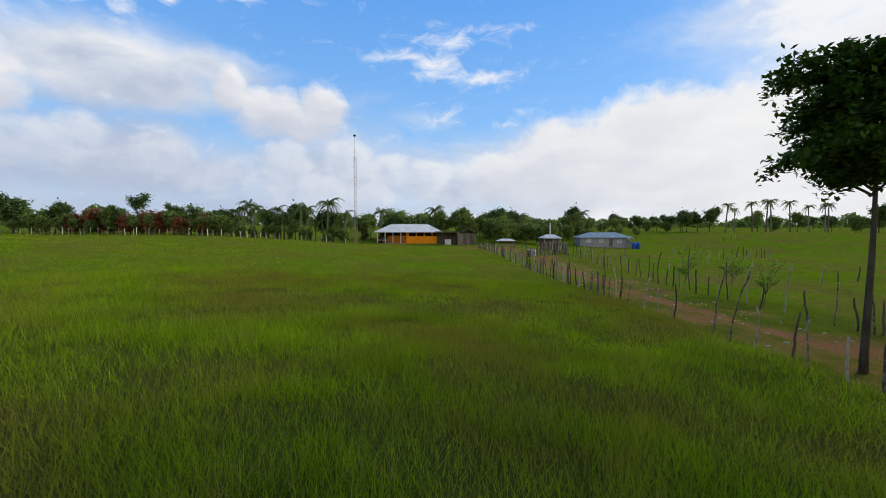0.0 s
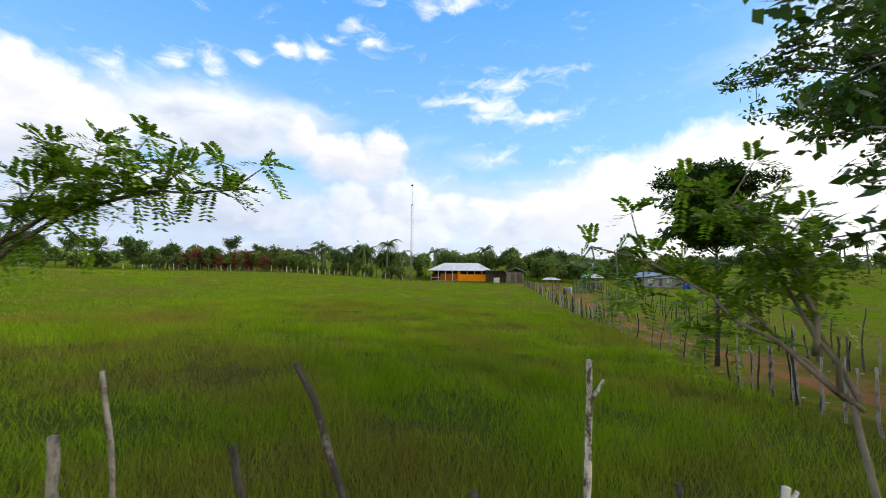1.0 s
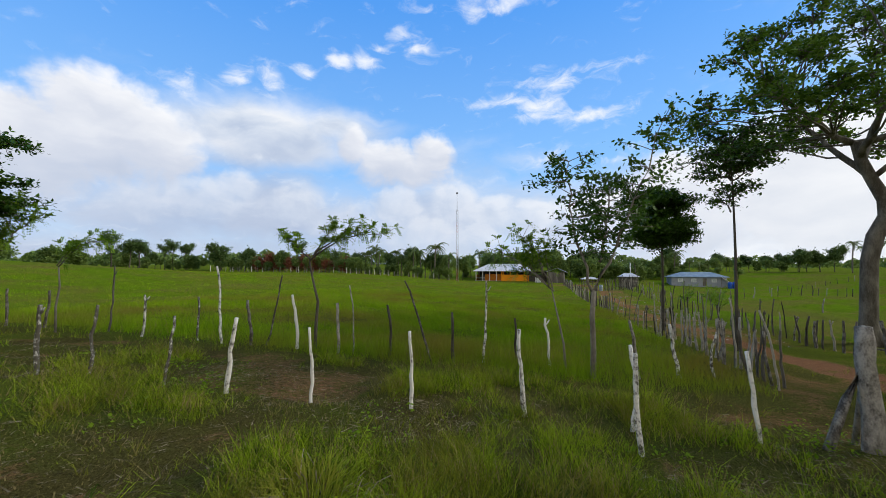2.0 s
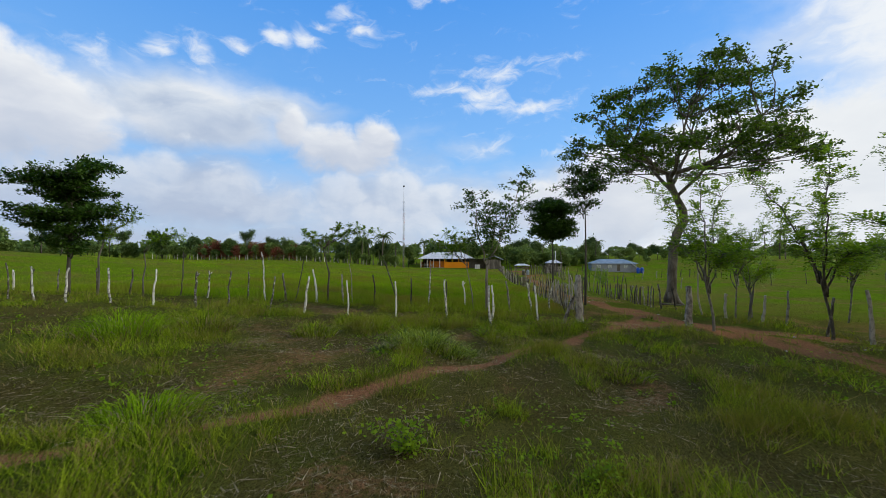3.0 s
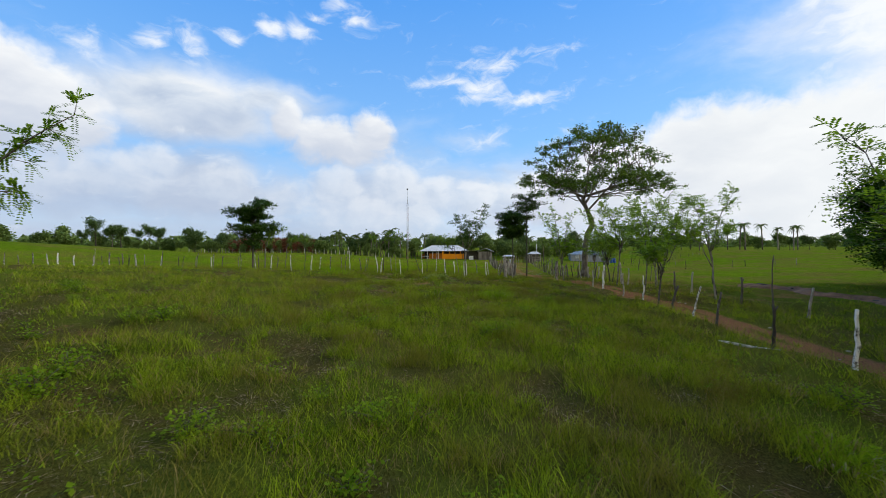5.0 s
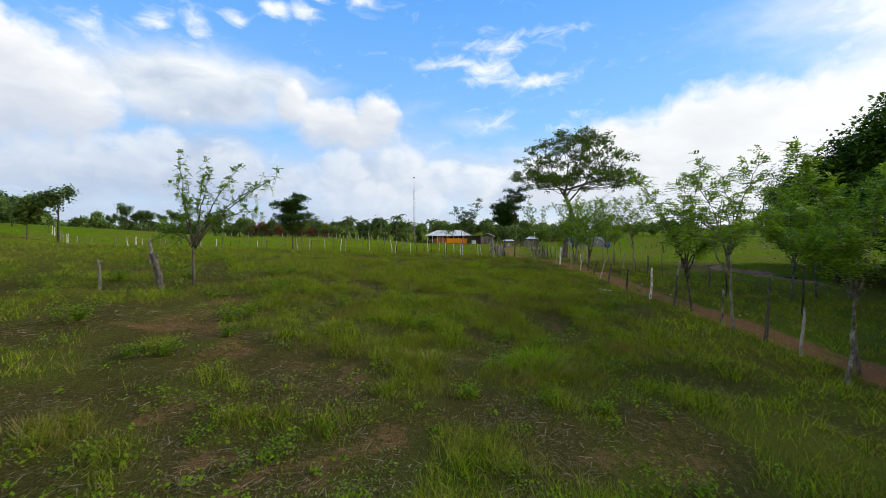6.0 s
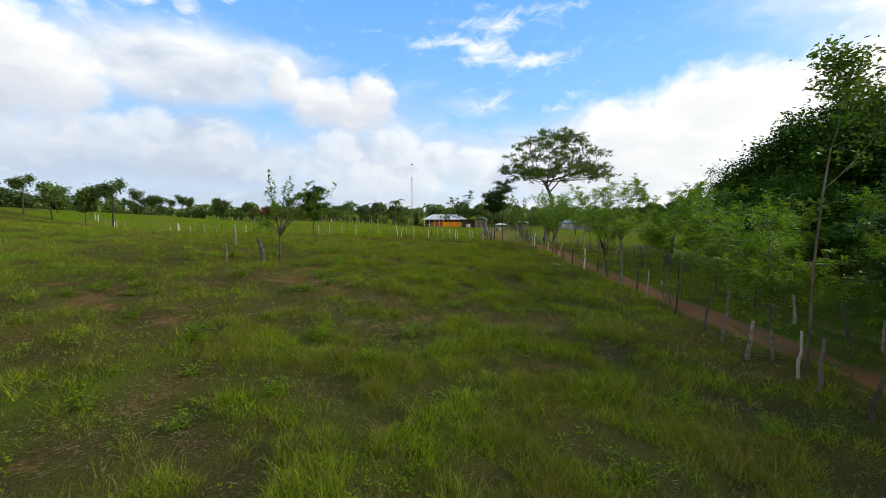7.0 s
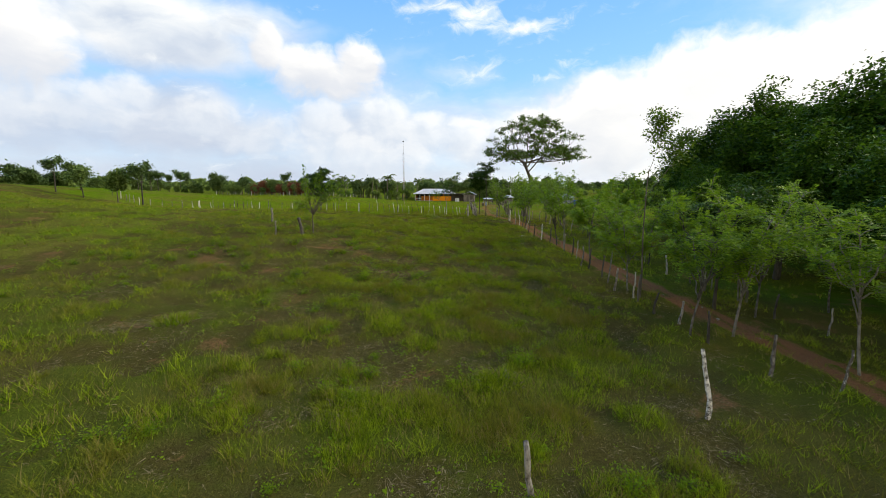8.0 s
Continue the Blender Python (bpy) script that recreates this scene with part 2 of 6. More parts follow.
def mottled(name, low, high, scale=6.0, rough=0.85, grain=60.0, metal=0.0, stretch=(1, 1, 1), bumpy=0.3, spec=0.25, edges=(0.36, 0.64)):
    """Two-scale variation between two colours, by object coordinates."""
    m, nt, b = material(name, rough, metal, spec)
    tc = nt.nodes.new("ShaderNodeTexCoord")
    mp = nt.nodes.new("ShaderNodeMapping")
    mp.inputs["Scale"].default_value = stretch
    nt.links.new(tc.outputs["Object"], mp.inputs["Vector"])
    big = noise_node(nt, mp.outputs[0], scale, 5.0)
    fine = noise_node(nt, mp.outputs[0], grain, 3.0)
    info = nt.nodes.new("ShaderNodeObjectInfo")
    fac = socket_math(nt, "ADD", socket_math(nt, "MULTIPLY", big.outputs["Fac"], 0.7), socket_math(nt, "MULTIPLY", fine.outputs["Fac"], 0.3))
    fac = socket_math(nt, "ADD", fac, socket_math(nt, "MULTIPLY_ADD", info.outputs["Random"], 0.24, -0.12))
    nt.links.new(ramp(nt, fac, [(edges[0], low), (edges[1], high)]), b.inputs["Base Color"])
    bump(nt, b, fine.outputs["Fac"], bumpy, 0.01)
    return m


def foliage(name, dark, light, glow=0.35, rough=0.55, patch=0.25, dry=None, spec=0.12, tint=None, tint_scale=0.1, straws=-0.60, vary=0.55, span=(0.30, 0.85)):
    """Leaves and blades: colour differs from leaf to leaf and from patch to patch; light passes through them."""
    m = bpy.data.materials.new(name)
    m.use_nodes = True
    nt = m.node_tree
    nt.nodes.clear()
    out = nt.nodes.new("ShaderNodeOutputMaterial")
    geo = nt.nodes.new("ShaderNodeNewGeometry")
    patches = noise_node(nt, geo.outputs["Position"], patch, 4.0)
    fac = socket_math(nt, "ADD", socket_math(nt, "MULTIPLY_ADD", geo.outputs["Random Per Island"], vary, 0.275 - vary / 2), socket_math(nt, "MULTIPLY", patches.outputs["Fac"], 0.75))
    col = ramp(nt, fac, [(span[0], dark), (span[1], light)])
    if tint:
        broad = noise_node(nt, geo.outputs["Position"], tint_scale, 5.0, 0.6)
        col = mix_colour(nt, ramp(nt, broad.outputs["Fac"], [(0.44, (0, 0, 0)), (0.66, (1, 1, 1))]), col, tint)
    if dry:
        stray = socket_math(nt, "FRACT", socket_math(nt, "MULTIPLY", geo.outputs["Random Per Island"], 7.31))
        worn = noise_node(nt, geo.outputs["Position"], patch * 2.3, 3.0)
        lim = socket_math(nt, "MULTIPLY_ADD", worn.outputs["Fac"], 1.5, straws)
        col = mix_colour(nt, socket_math(nt, "LESS_THAN", stray, lim), col, dry)
    b = nt.nodes.new("ShaderNodeBsdfPrincipled")
    b.inputs["Roughness"].default_value, b.inputs["Specular IOR Level"].default_value = rough, spec
    t = nt.nodes.new("ShaderNodeBsdfTranslucent")
    mx = nt.nodes.new("ShaderNodeMixShader")
    mx.inputs[0].default_value = glow
    nt.links.new(col, b.inputs["Base Color"])
    nt.links.new(mix_colour(nt, 0.5, col, mix_colour(nt, 1.0, col, (1.45, 1.5, 0.7), "MULTIPLY")), t.inputs["Color"])
    nt.links.new(b.outputs[0], mx.inputs[1])
    nt.links.new(t.outputs[0], mx.inputs[2])
    nt.links.new(mx.outputs[0], out.inputs["Surface"])
    return m


def ground_material():
    m, nt, b = material("pasture_soil", 1.0, 0.0, 0.0)
    p = place(nt)
    wide = noise_node(nt, p, 0.13, 5.0, 0.6)
    mid = noise_node(nt, p, 0.7, 6.0)
    fine = noise_node(nt, p, 9.0, 8.0, 0.72)
    litter = noise_node(nt, p, 38.0, 5.0, 0.75, 0.6)
    green = mix_colour(nt, mid.outputs["Fac"], (0.080, 0.150, 0.007), (0.215, 0.330, 0.013))
    green = mix_colour(nt, ramp(nt, wide.outputs["Fac"], [(0.42, (0, 0, 0)), (0.62, (1, 1, 1))]), green, (0.200, 0.190, 0.034))
    green = mix_colour(nt, socket_math(nt, "MULTIPLY", fine.outputs["Fac"], 0.65), green, (0.028, 0.036, 0.005))
    soil = mix_colour(nt, fine.outputs["Fac"], (0.150, 0.070, 0.032), (0.330, 0.165, 0.080))
    at = nt.nodes.new("ShaderNodeAttribute")
    at.attribute_name = "bare"
    lim = socket_math(nt, "ADD", at.outputs["Fac"], socket_math(nt, "MULTIPLY_ADD", fine.outputs["Fac"], 0.9, -0.45))
    lim = socket_math(nt, "ADD", lim, socket_math(nt, "MULTIPLY_ADD", mid.outputs["Fac"], 0.6, -0.3))
    edge = nt.nodes.new("ShaderNodeMapRange")
    edge.inputs["From Min"].default_value, edge.inputs["From Max"].default_value = 0.38, 0.72
    nt.links.new(lim, edge.inputs["Value"])
    straw = noise_node(nt, p, 0.5, 5.0, 0.65)
    dry = ramp(nt, straw.outputs["Fac"], [(0.36, (0.35, 0.35, 0.35)), (0.56, (0.98, 0.98, 0.98))])
    grazed = nt.nodes.new("ShaderNodeAttribute")
    grazed.attribute_name = "grazed"
    dry = socket_math(nt, "MULTIPLY", dry, grazed.outputs["Fac"])
    green = mix_colour(nt, dry, green, mix_colour(nt, fine.outputs["Fac"], (0.034, 0.026, 0.008), (0.170, 0.118, 0.042)))
    # dark thatch colour, with the shade between tufts painted into it
    thatch = socket_math(nt, "MULTIPLY", grazed.outputs["Fac"], 0.35)
    green = mix_colour(nt, thatch, green, mix_colour(nt, litter.outputs["Fac"], (0.014, 0.020, 0.004), (0.095, 0.100, 0.020)))
    # dark humus tone that also paints the shade between standing blades
    humus_shade = nt.nodes.new("ShaderNodeAttribute")
    humus_shade.attribute_name = "humus_shade"
    green = mix_colour(nt, socket_math(nt, "MULTIPLY", humus_shade.outputs["Fac"], 0.85), green, mix_colour(nt, fine.outputs["Fac"], (0.030, 0.026, 0.009), (0.095, 0.080, 0.026)))
    crumb = ramp(nt, litter.outputs["Fac"], [(0.36, (0.35, 0.35, 0.35)), (0.52, (1, 1, 1)), (0.68, (1.5, 1.45, 1.35))])
    col = mix_colour(nt, 1.0, mix_colour(nt, edge.outputs[0], green, soil), crumb, "MULTIPLY")
    nt.links.new(col, b.inputs["Base Color"])
    both = socket_math(nt, "ADD", fine.outputs["Fac"], socket_math(nt, "MULTIPLY", litter.outputs["Fac"], 0.4))
    bump(nt, b, both, 0.9, 0.06)
    return m


SOIL = ground_material()
FIELD_GRASS = foliage("long_field_grass", (0.044, 0.108, 0.004), (0.265, 0.415, 0.012), 0.20, 0.8, 0.35, (0.24, 0.20, 0.055), 0.0, (0.205, 0.170, 0.030), 0.15, -0.70, vary=0.40)
PASTURE_GRASS = foliage("pasture_grass", (0.030, 0.066, 0.005), (0.300, 0.395, 0.018), 0.20, 0.8, 0.85, (0.26, 0.20, 0.070), 0.0, (0.165, 0.155, 0.024), 0.45, -0.64, vary=0.75, span=(0.32, 0.90))
DRY_GRASS = foliage("grazed_dry_grass", (0.054, 0.054, 0.012), (0.270, 0.220, 0.070), 0.15, 0.85, 1.1, (0.32, 0.24, 0.10), 0.0, (0.110, 0.130, 0.018), 0.6, -0.52, vary=0.75)
PALE_GRASS = foliage("pale_tuft_grass", (0.046, 0.084, 0.008), (0.280, 0.345, 0.036), 0.3, 0.5, 1.5, vary=0.8)
WEED_LEAF = foliage("weed_leaf", (0.090, 0.170, 0.008), (0.190, 0.280, 0.016), 0.42, 0.7, 0.9, spec=0.02)
DARK_LEAF = foliage("dark_leaf", (0.018, 0.046, 0.007), (0.060, 0.120, 0.014), 0.28, 0.45, 0.5)
BROAD_LEAF = foliage("broad_leaf", (0.030, 0.068, 0.009), (0.120, 0.195, 0.020), 0.28, 0.5, 0.4)
FEATHER_LEAF = foliage("feathery_leaf", (0.056, 0.125, 0.010), (0.220, 0.340, 0.025), 0.38, 0.55, 0.5)
WOOD_LEAF = foliage("woodland_leaf", (0.016, 0.044, 0.005), (0.080, 0.155, 0.012), 0.28, 0.5, 0.22, spec=0.06, span=(0.38, 0.85))
# far foliage: aerial haze is mixed into the leaf colour, paler and greyer
HAZY_LEAF = foliage("hazy_leaf", (0.060, 0.105, 0.030), (0.200, 0.275, 0.070), 0.28, 0.6, 0.12)
PALM_LEAF = foliage("palm_leaf", (0.040, 0.070, 0.014), (0.130, 0.175, 0.036), 0.25, 0.5, 0.4)
# darker far foliage, likewise lifted in colour to imitate haze
HAZY_DARK_LEAF = foliage("hazy_dark_leaf", (0.038, 0.072, 0.024), (0.120, 0.180, 0.052), 0.25, 0.6, 0.12)
RED_LEAF = foliage("red_blossom", (0.110, 0.060, 0.034), (0.29, 0.095, 0.052), 0.3, 0.6, 0.5)
BARK = mottled("grey_bark", (0.070, 0.058, 0.042), (0.235, 0.208, 0.165), 3.0, 0.9, 30.0, 0.0, (1, 1, 0.35), 0.7)
PALE_BARK = mottled("pale_lichen_bark", (0.050, 0.044, 0.034), (0.22, 0.20, 0.165), 9.0, 0.9, 30.0, 0.0, (1, 1, 0.6), 0.6)
STRAW = foliage("dead_straw", (0.085, 0.062, 0.030), (0.34, 0.27, 0.155), 0.1, 0.9, 1.2, spec=0.0)
DARK_BARK = mottled("dark_bark", (0.035, 0.030, 0.022), (0.110, 0.095, 0.072), 4.0, 0.9, 40.0, 0.0, (1, 1, 0.3), 0.7)
WHITE_POST = mottled("lichen_white_wood", (0.085, 0.075, 0.055), (0.66, 0.62, 0.54), 11.0, 0.9, 45.0, 0.0, (1, 1, 0.7), 0.6, edges=(0.41, 0.55))
GREY_POST = mottled("weathered_grey_wood", (0.060, 0.050, 0.038), (0.34, 0.305, 0.25), 9.0, 0.9, 50.0, 0.0, (1, 1, 0.5), 0.7, edges=(0.38, 0.60))
DARK_POST = mottled("dark_wood", (0.028, 0.024, 0.018), (0.115, 0.10, 0.08), 6.0, 0.9, 50.0, 0.0, (1, 1, 0.3), 0.7)
# house orange in two tones: sunlit here, the next with shade painted in
ORANGE = mottled("orange_paint", (0.82, 0.28, 0.004), (0.92, 0.35, 0.006), 0.8, 0.7, 14.0, 0.0, (1, 1, 1), 0.1)
SHADED_ORANGE = mottled("shaded_brick_orange", (0.36, 0.115, 0.010), (0.56, 0.20, 0.016), 1.5, 0.8, 16.0, 0.0, (1, 1, 1), 0.3)
ZINC = mottled("zinc_sheet", (0.48, 0.47, 0.45), (0.74, 0.73, 0.70), 0.7, 0.6, 8.0, 0.05, (1, 1, 1), 0.1)
BLUE_ZINC = mottled("blue_painted_sheet", (0.20, 0.25, 0.29), (0.36, 0.41, 0.43), 0.7, 0.5, 8.0, 0.1, (1, 1, 1), 0.1)
PALE_WALL = mottled("pale_blue_wall", (0.16, 0.18, 0.21), (0.27, 0.29, 0.33), 0.9, 0.8, 12.0)
PLANK = mottled("grey_planks", (0.090, 0.078, 0.066), (0.25, 0.225, 0.195), 3.0, 0.9, 40.0, 0.0, (1, 1, 0.3), 0.5)
BLUE_PLASTIC = mottled("blue_plastic", (0.010, 0.060, 0.34), (0.020, 0.095, 0.48), 1.5, 0.35, 20.0, 0.0, (1, 1, 1), 0.0)
WHITE_PAINT = mottled("white_paint", (0.62, 0.62, 0.60), (0.80, 0.80, 0.78), 2.0, 0.6, 30.0)
# near-black that stands in for the shade inside the open house
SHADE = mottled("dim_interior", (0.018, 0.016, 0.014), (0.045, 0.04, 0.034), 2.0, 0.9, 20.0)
STEEL = mottled("galvanised_steel", (0.28, 0.29, 0.31), (0.46, 0.47, 0.49), 3.0, 0.5, 40.0, 0.5)
RED_STEEL = mottled("red_painted_steel", (0.40, 0.09, 0.06), (0.55, 0.16, 0.11), 3.0, 0.6, 40.0, 0.1)
STONE = mottled("pale_stone", (0.15, 0.125, 0.09), (0.36, 0.32, 0.25), 3.0, 0.9, 30.0)
EARTH_BANK = mottled("cut_earth", (0.100, 0.052, 0.026), (0.270, 0.140, 0.070), 1.6, 0.95, 9.0, bumpy=0.9)

# ---- the lie of the land ----
HILL_X, HILL_Y = np.arange(-100.0, 101.0, 25.0), np.arange(-85.0, 121.0, 25.0)
HILLS = np.array([
    [0.01, 0.26, 0.76, -0.09, 0.3, 0.4, 0.01, -0.02, -0],
    [0.02, 0.65, 2.91, 2.8, 1.8, 0.8, -0.55, -0.14, -0.05],
    [0.15, 0.71, 1.84, -2.12, -0.4, 0.17, -0.36, 0.61, -0.56],
    [-0.12, -1.49, 1.24, 0.24, 0.16, -0.4, -0.12, 0.02, -1.96],
    [0.37, -0.33, 0.55, -0.66, 0.09, -0.68, -0.92, -1.28, -0.62],
    [-0.4, -0.59, -0.75, 0.71, -1.41, -0.8, 0.29, -0.33, -0.9],
    [-0.39, -1.31, -1.36, 0.07, -0.9, -0.08, -0.98, -1.71, -2.02],
    [0.17, 0.31, 0.11, 0, -0.25, -0.17, -0.77, -0.84, -0.66],
    [0.02, 0.04, 0.02, -0.01, -0.05, -0.04, -0.09, -0.07, 0.05],
])


def lattice(x, y, size, seed):
    """Smooth value noise between 0 and 1 over the plan."""
    table = np.random.RandomState(seed).rand(64, 64)
    u, v = np.asarray(x, float) / size, np.asarray(y, float) / size
    i, j = np.floor(u).astype(int), np.floor(v).astype(int)
    a, b = u - i, v - j
    a, b = a * a * (3 - 2 * a), b * b * (3 - 2 * b)
    t = lambda p, q: table[p % 64, q % 64]  # noqa: E731
    return (t(i, j) * (1 - a) + t(i + 1, j) * a) * (1 - b) + (t(i, j + 1) * (1 - a) + t(i + 1, j + 1) * a) * b


def ease(lo, hi, v):
    k = np.clip((v - lo) / (hi - lo), 0, 1)
    return k * k * (3 - 2 * k)


def land(x, y):
    """Height of the ground, for arrays or single numbers."""
    x, y = np.asarray(x, float), np.asarray(y, float)
    xc, yc = np.clip(x, -110, 150), np.clip(y, -110, 150)
    z = 0.243 + -0.300 * xc / 50 + 0.611 * yc / 50 + -0.035 * np.tanh((y + 7) / 3)
    for a, row in zip(HILL_X, HILLS):
        for b, h in zip(HILL_Y, row):
            z = z + h * np.exp(-((x - a) ** 2 + (y - b) ** 2) / 800.0)
    z = z + 0.3 * np.exp(-(((x - 112) / 38) ** 2 + ((y - 135) / 40) ** 2))  # the palm hill
    r = np.hypot(x, y)
    z = z + ease(300, 900, r) * (lattice(x, y, 420, 5) - 0.35) * 9 + ease(1300, 2600, r) * (12 + 38 * lattice(x, y, 800, 9))
    return z


def lattice_turf(x, y):
    return 0.20 * (lattice(x, y, 1.7, 31) - 0.5) + 0.14 * (lattice(x, y, 0.8, 32) - 0.5)


def mat_noise(x, y):
    return 0.32 * lattice(x, y, 2.9, 45) + 0.44 * lattice(x, y, 1.25, 46) + 0.24 * lattice(x, y, 0.5, 47) + 0.10 * ease(-36, -32, y) * (1 - ease(-27, -23, y)) - 0.09 * ease(-24, -19, y) - 0.035 * ease(-37, -42, y)


def lush(x, y):
    """Share of green standing grass in the pasture: 0 on worn thatch, 1 on a full hummock."""
    return ease(0.36, 0.55, mat_noise(x, y))


def turf(x, y):
    """Ground height with the hummocks of the pasture, as it is built."""
    x, y = np.asarray(x, float), np.asarray(y, float)
    calm = 1 - ease(40, 90, np.abs(x))
    past, bare = pasture_share(x, y), bareness(x, y)
    return land(x, y) + calm * ((lattice_turf(x, y) * (0.45 + 0.55 * past) + 0.10 * past * (lush(x, y) - 0.5)) * (1 - 0.7 * bare) - 0.06 * bare)


def land_at(x, y):
    return float(turf(x, y))


TRACK = [(12.6, 92), (12.4, 40), (13.0, 14), (13.3, 0), (14.0, -6), (15.4, -13), (16.2, -20), (17.1, -29), (18.8, -37), (20.5, -45), (21.9, -51), (23.0, -58), (24.5, -80)]
FOOTPATH = [(-7.0, -24.4), (-4.5, -23.6), (-2.0, -22.9), (0.0, -22.0), (1.1, -21.4), (1.5, -20.8), (2.3, -20.1), (3.1, -19.2), (4.0, -18.0), (4.9, -16.5), (5.7, -15.8), (7.2, -13.7), (8.1, -12.5), (9.3, -10.4), (10.3, -9.1), (11.4, -7.4), (13.2, -3.0)]
GATEWAY = [(10.8, -7.5), (14.5, -6.6), (17.5, -9.0)]


def off_line(x, y, line):
    """Distance in the plan from a line of points."""
    best = np.full(np.shape(x), 1e9)
    for (ax, ay), (bx, by) in zip(line, line[1:]):
        k = np.clip(((x - ax) * (bx - ax) + (y - ay) * (by - ay)) / ((bx - ax) ** 2 + (by - ay) ** 2), 0, 1)
        best = np.minimum(best, np.hypot(x - ax - k * (bx - ax), y - ay - k * (by - ay)))
    return best


def bareness(x, y):
    """How bare of grass the ground is, 0 to 1."""
    x, y = np.asarray(x, float), np.asarray(y, float)
    d = off_line(x, y, TRACK)
    wide = np.where(y > 4, 0.7, 0.85)
    b = 1 - ease(wide * 0.6, wide * 1.5, d)
    b = b * np.where(y > 2, 0.45 + 0.5 * lattice(x, y, 1.3, 23), 0.75 + 0.4 * lattice(x, y, 1.6, 24))
    ridge = (1 - ease(0.1, 0.32, d)) * (y < 0)  # grassy strip between the ruts
    b = b - 0.45 * ridge
    b = np.maximum(b, 0.95 * (1 - ease(0.10, 0.34, off_line(x, y, FOOTPATH))))
    b = np.maximum(b, 0.85 * (1 - ease(0.3, 1.5, off_line(x, y, GATEWAY))))
    lane = ease(9.6, 10.6, x) * (1 - ease(15.5, 17.5, x)) * ease(3, 8, y) * (1 - ease(88, 95, y))
    b = np.maximum(b, lane * (0.12 + 0.60 * lattice(x, y, 2.2, 3)))
    past = pasture_share(x, y)
    b = np.maximum(b, 0.47 * past * ease(0.37, 0.26, mat_noise(x, y) + 0.05 * (lattice(x, y, 0.35, 22) - 0.5)))
    yard = (1 - ease(4, 9, np.hypot((x - 12) / 1.5, y - 92)))
    return np.clip(np.maximum(b, 0.8 * yard), 0, 1)


def pasture_share(x, y):
    return 1 - ease(-6.2, -5.0, y) * (1 - ease(9.2, 9.8, x))


def axis_off(x, y):
    """Distance from the middle line of the near ground."""
    return off_line(x, y, [(0.5, 14), (1.5, -6), (5.5, -22), (8.5, -50), (11, -70)])


def spread(*spans):
    out = [np.arange(a, b, s) for a, b, s in spans]
    return np.unique(np.concatenate(out).round(3))


def link_mesh(name, verts, faces, mat, parent=None, smooth=False):
    me = bpy.data.meshes.new(name)
    verts, faces = np.asarray(verts, np.float32), np.asarray(faces, np.int32)
    n = faces.shape[1]
    me.vertices.add(len(verts))
    me.vertices.foreach_set("co", verts.ravel())
    me.loops.add(faces.size)
    me.loops.foreach_set("vertex_index", faces.ravel())
    me.polygons.add(len(faces))
    me.polygons.foreach_set("loop_start", np.arange(0, faces.size, n, dtype=np.int32))
    me.update(calc_edges=True)
    if smooth:
        me.polygons.foreach_set("use_smooth", np.ones(len(faces), bool))
    me.materials.append(mat)
    ob = new(name, me)
    if parent is not None:
        ob.parent = parent
    return ob


def build_ground():
    far = [-4500, -3200, -2300, -1700, -1250, -900, -650, -470, -340, -250]
    gx = np.concatenate([far, spread((-190, -70, 8), (-70, -26, 1.6), (-26, 30, 0.45), (30, 70, 1.6), (70, 190, 8)), -np.array(far[::-1])])
    gy = np.concatenate([far, spread((-190, -84, 8), (-84, 24, 0.45), (24, 120, 1.8), (120, 210, 8)), -np.array(far[::-1])])
    X, Y = np.meshgrid(gx, gy, indexing="ij")
    Z = turf(X, Y)
    bare = bareness(X, Y)
    nx, ny = len(gx), len(gy)
    idx = np.arange(nx * ny).reshape(nx, ny)
    faces = np.stack([idx[:-1, :-1], idx[1:, :-1], idx[1:, 1:], idx[:-1, 1:]], -1).reshape(-1, 4)
    ob = link_mesh("ground", np.stack([X, Y, Z], -1).reshape(-1, 3), faces, SOIL, smooth=True)
    layer = ob.data.attributes.new("bare", "FLOAT", "POINT")
    layer.data.foreach_set("value", bare.ravel().astype(np.float32))
    layer = ob.data.attributes.new("grazed", "FLOAT", "POINT")
    layer.data.foreach_set("value", (pasture_share(X, Y) * (0.15 + 0.80 * (1 - lush(X, Y))) * (1 - 0.9 * ease(-8, 2, Y)) * (1 - 0.7 * ease(17, 21, X))).ravel().astype(np.float32))
    # strongest along the middle line, where dark gaps under blades are painted
    layer = ob.data.attributes.new("humus_shade", "FLOAT", "POINT")
    layer.data.foreach_set("value", ((0.80 - 0.20 * pasture_share(X, Y)) * (1 - ease(10 + 6 * pasture_share(X, Y), 26, axis_off(X, Y))) * (1 - bareness(X, Y))).ravel().astype(np.float32))
    return tagged(ob, "rolling green pasture with worn reddish earth tracks", "ground", kind="structure")


build_ground()


def scatter(rs, count, x0, x1, y0, y1):
    return rs.uniform(x0, x1, count), rs.uniform(y0, y1, count)


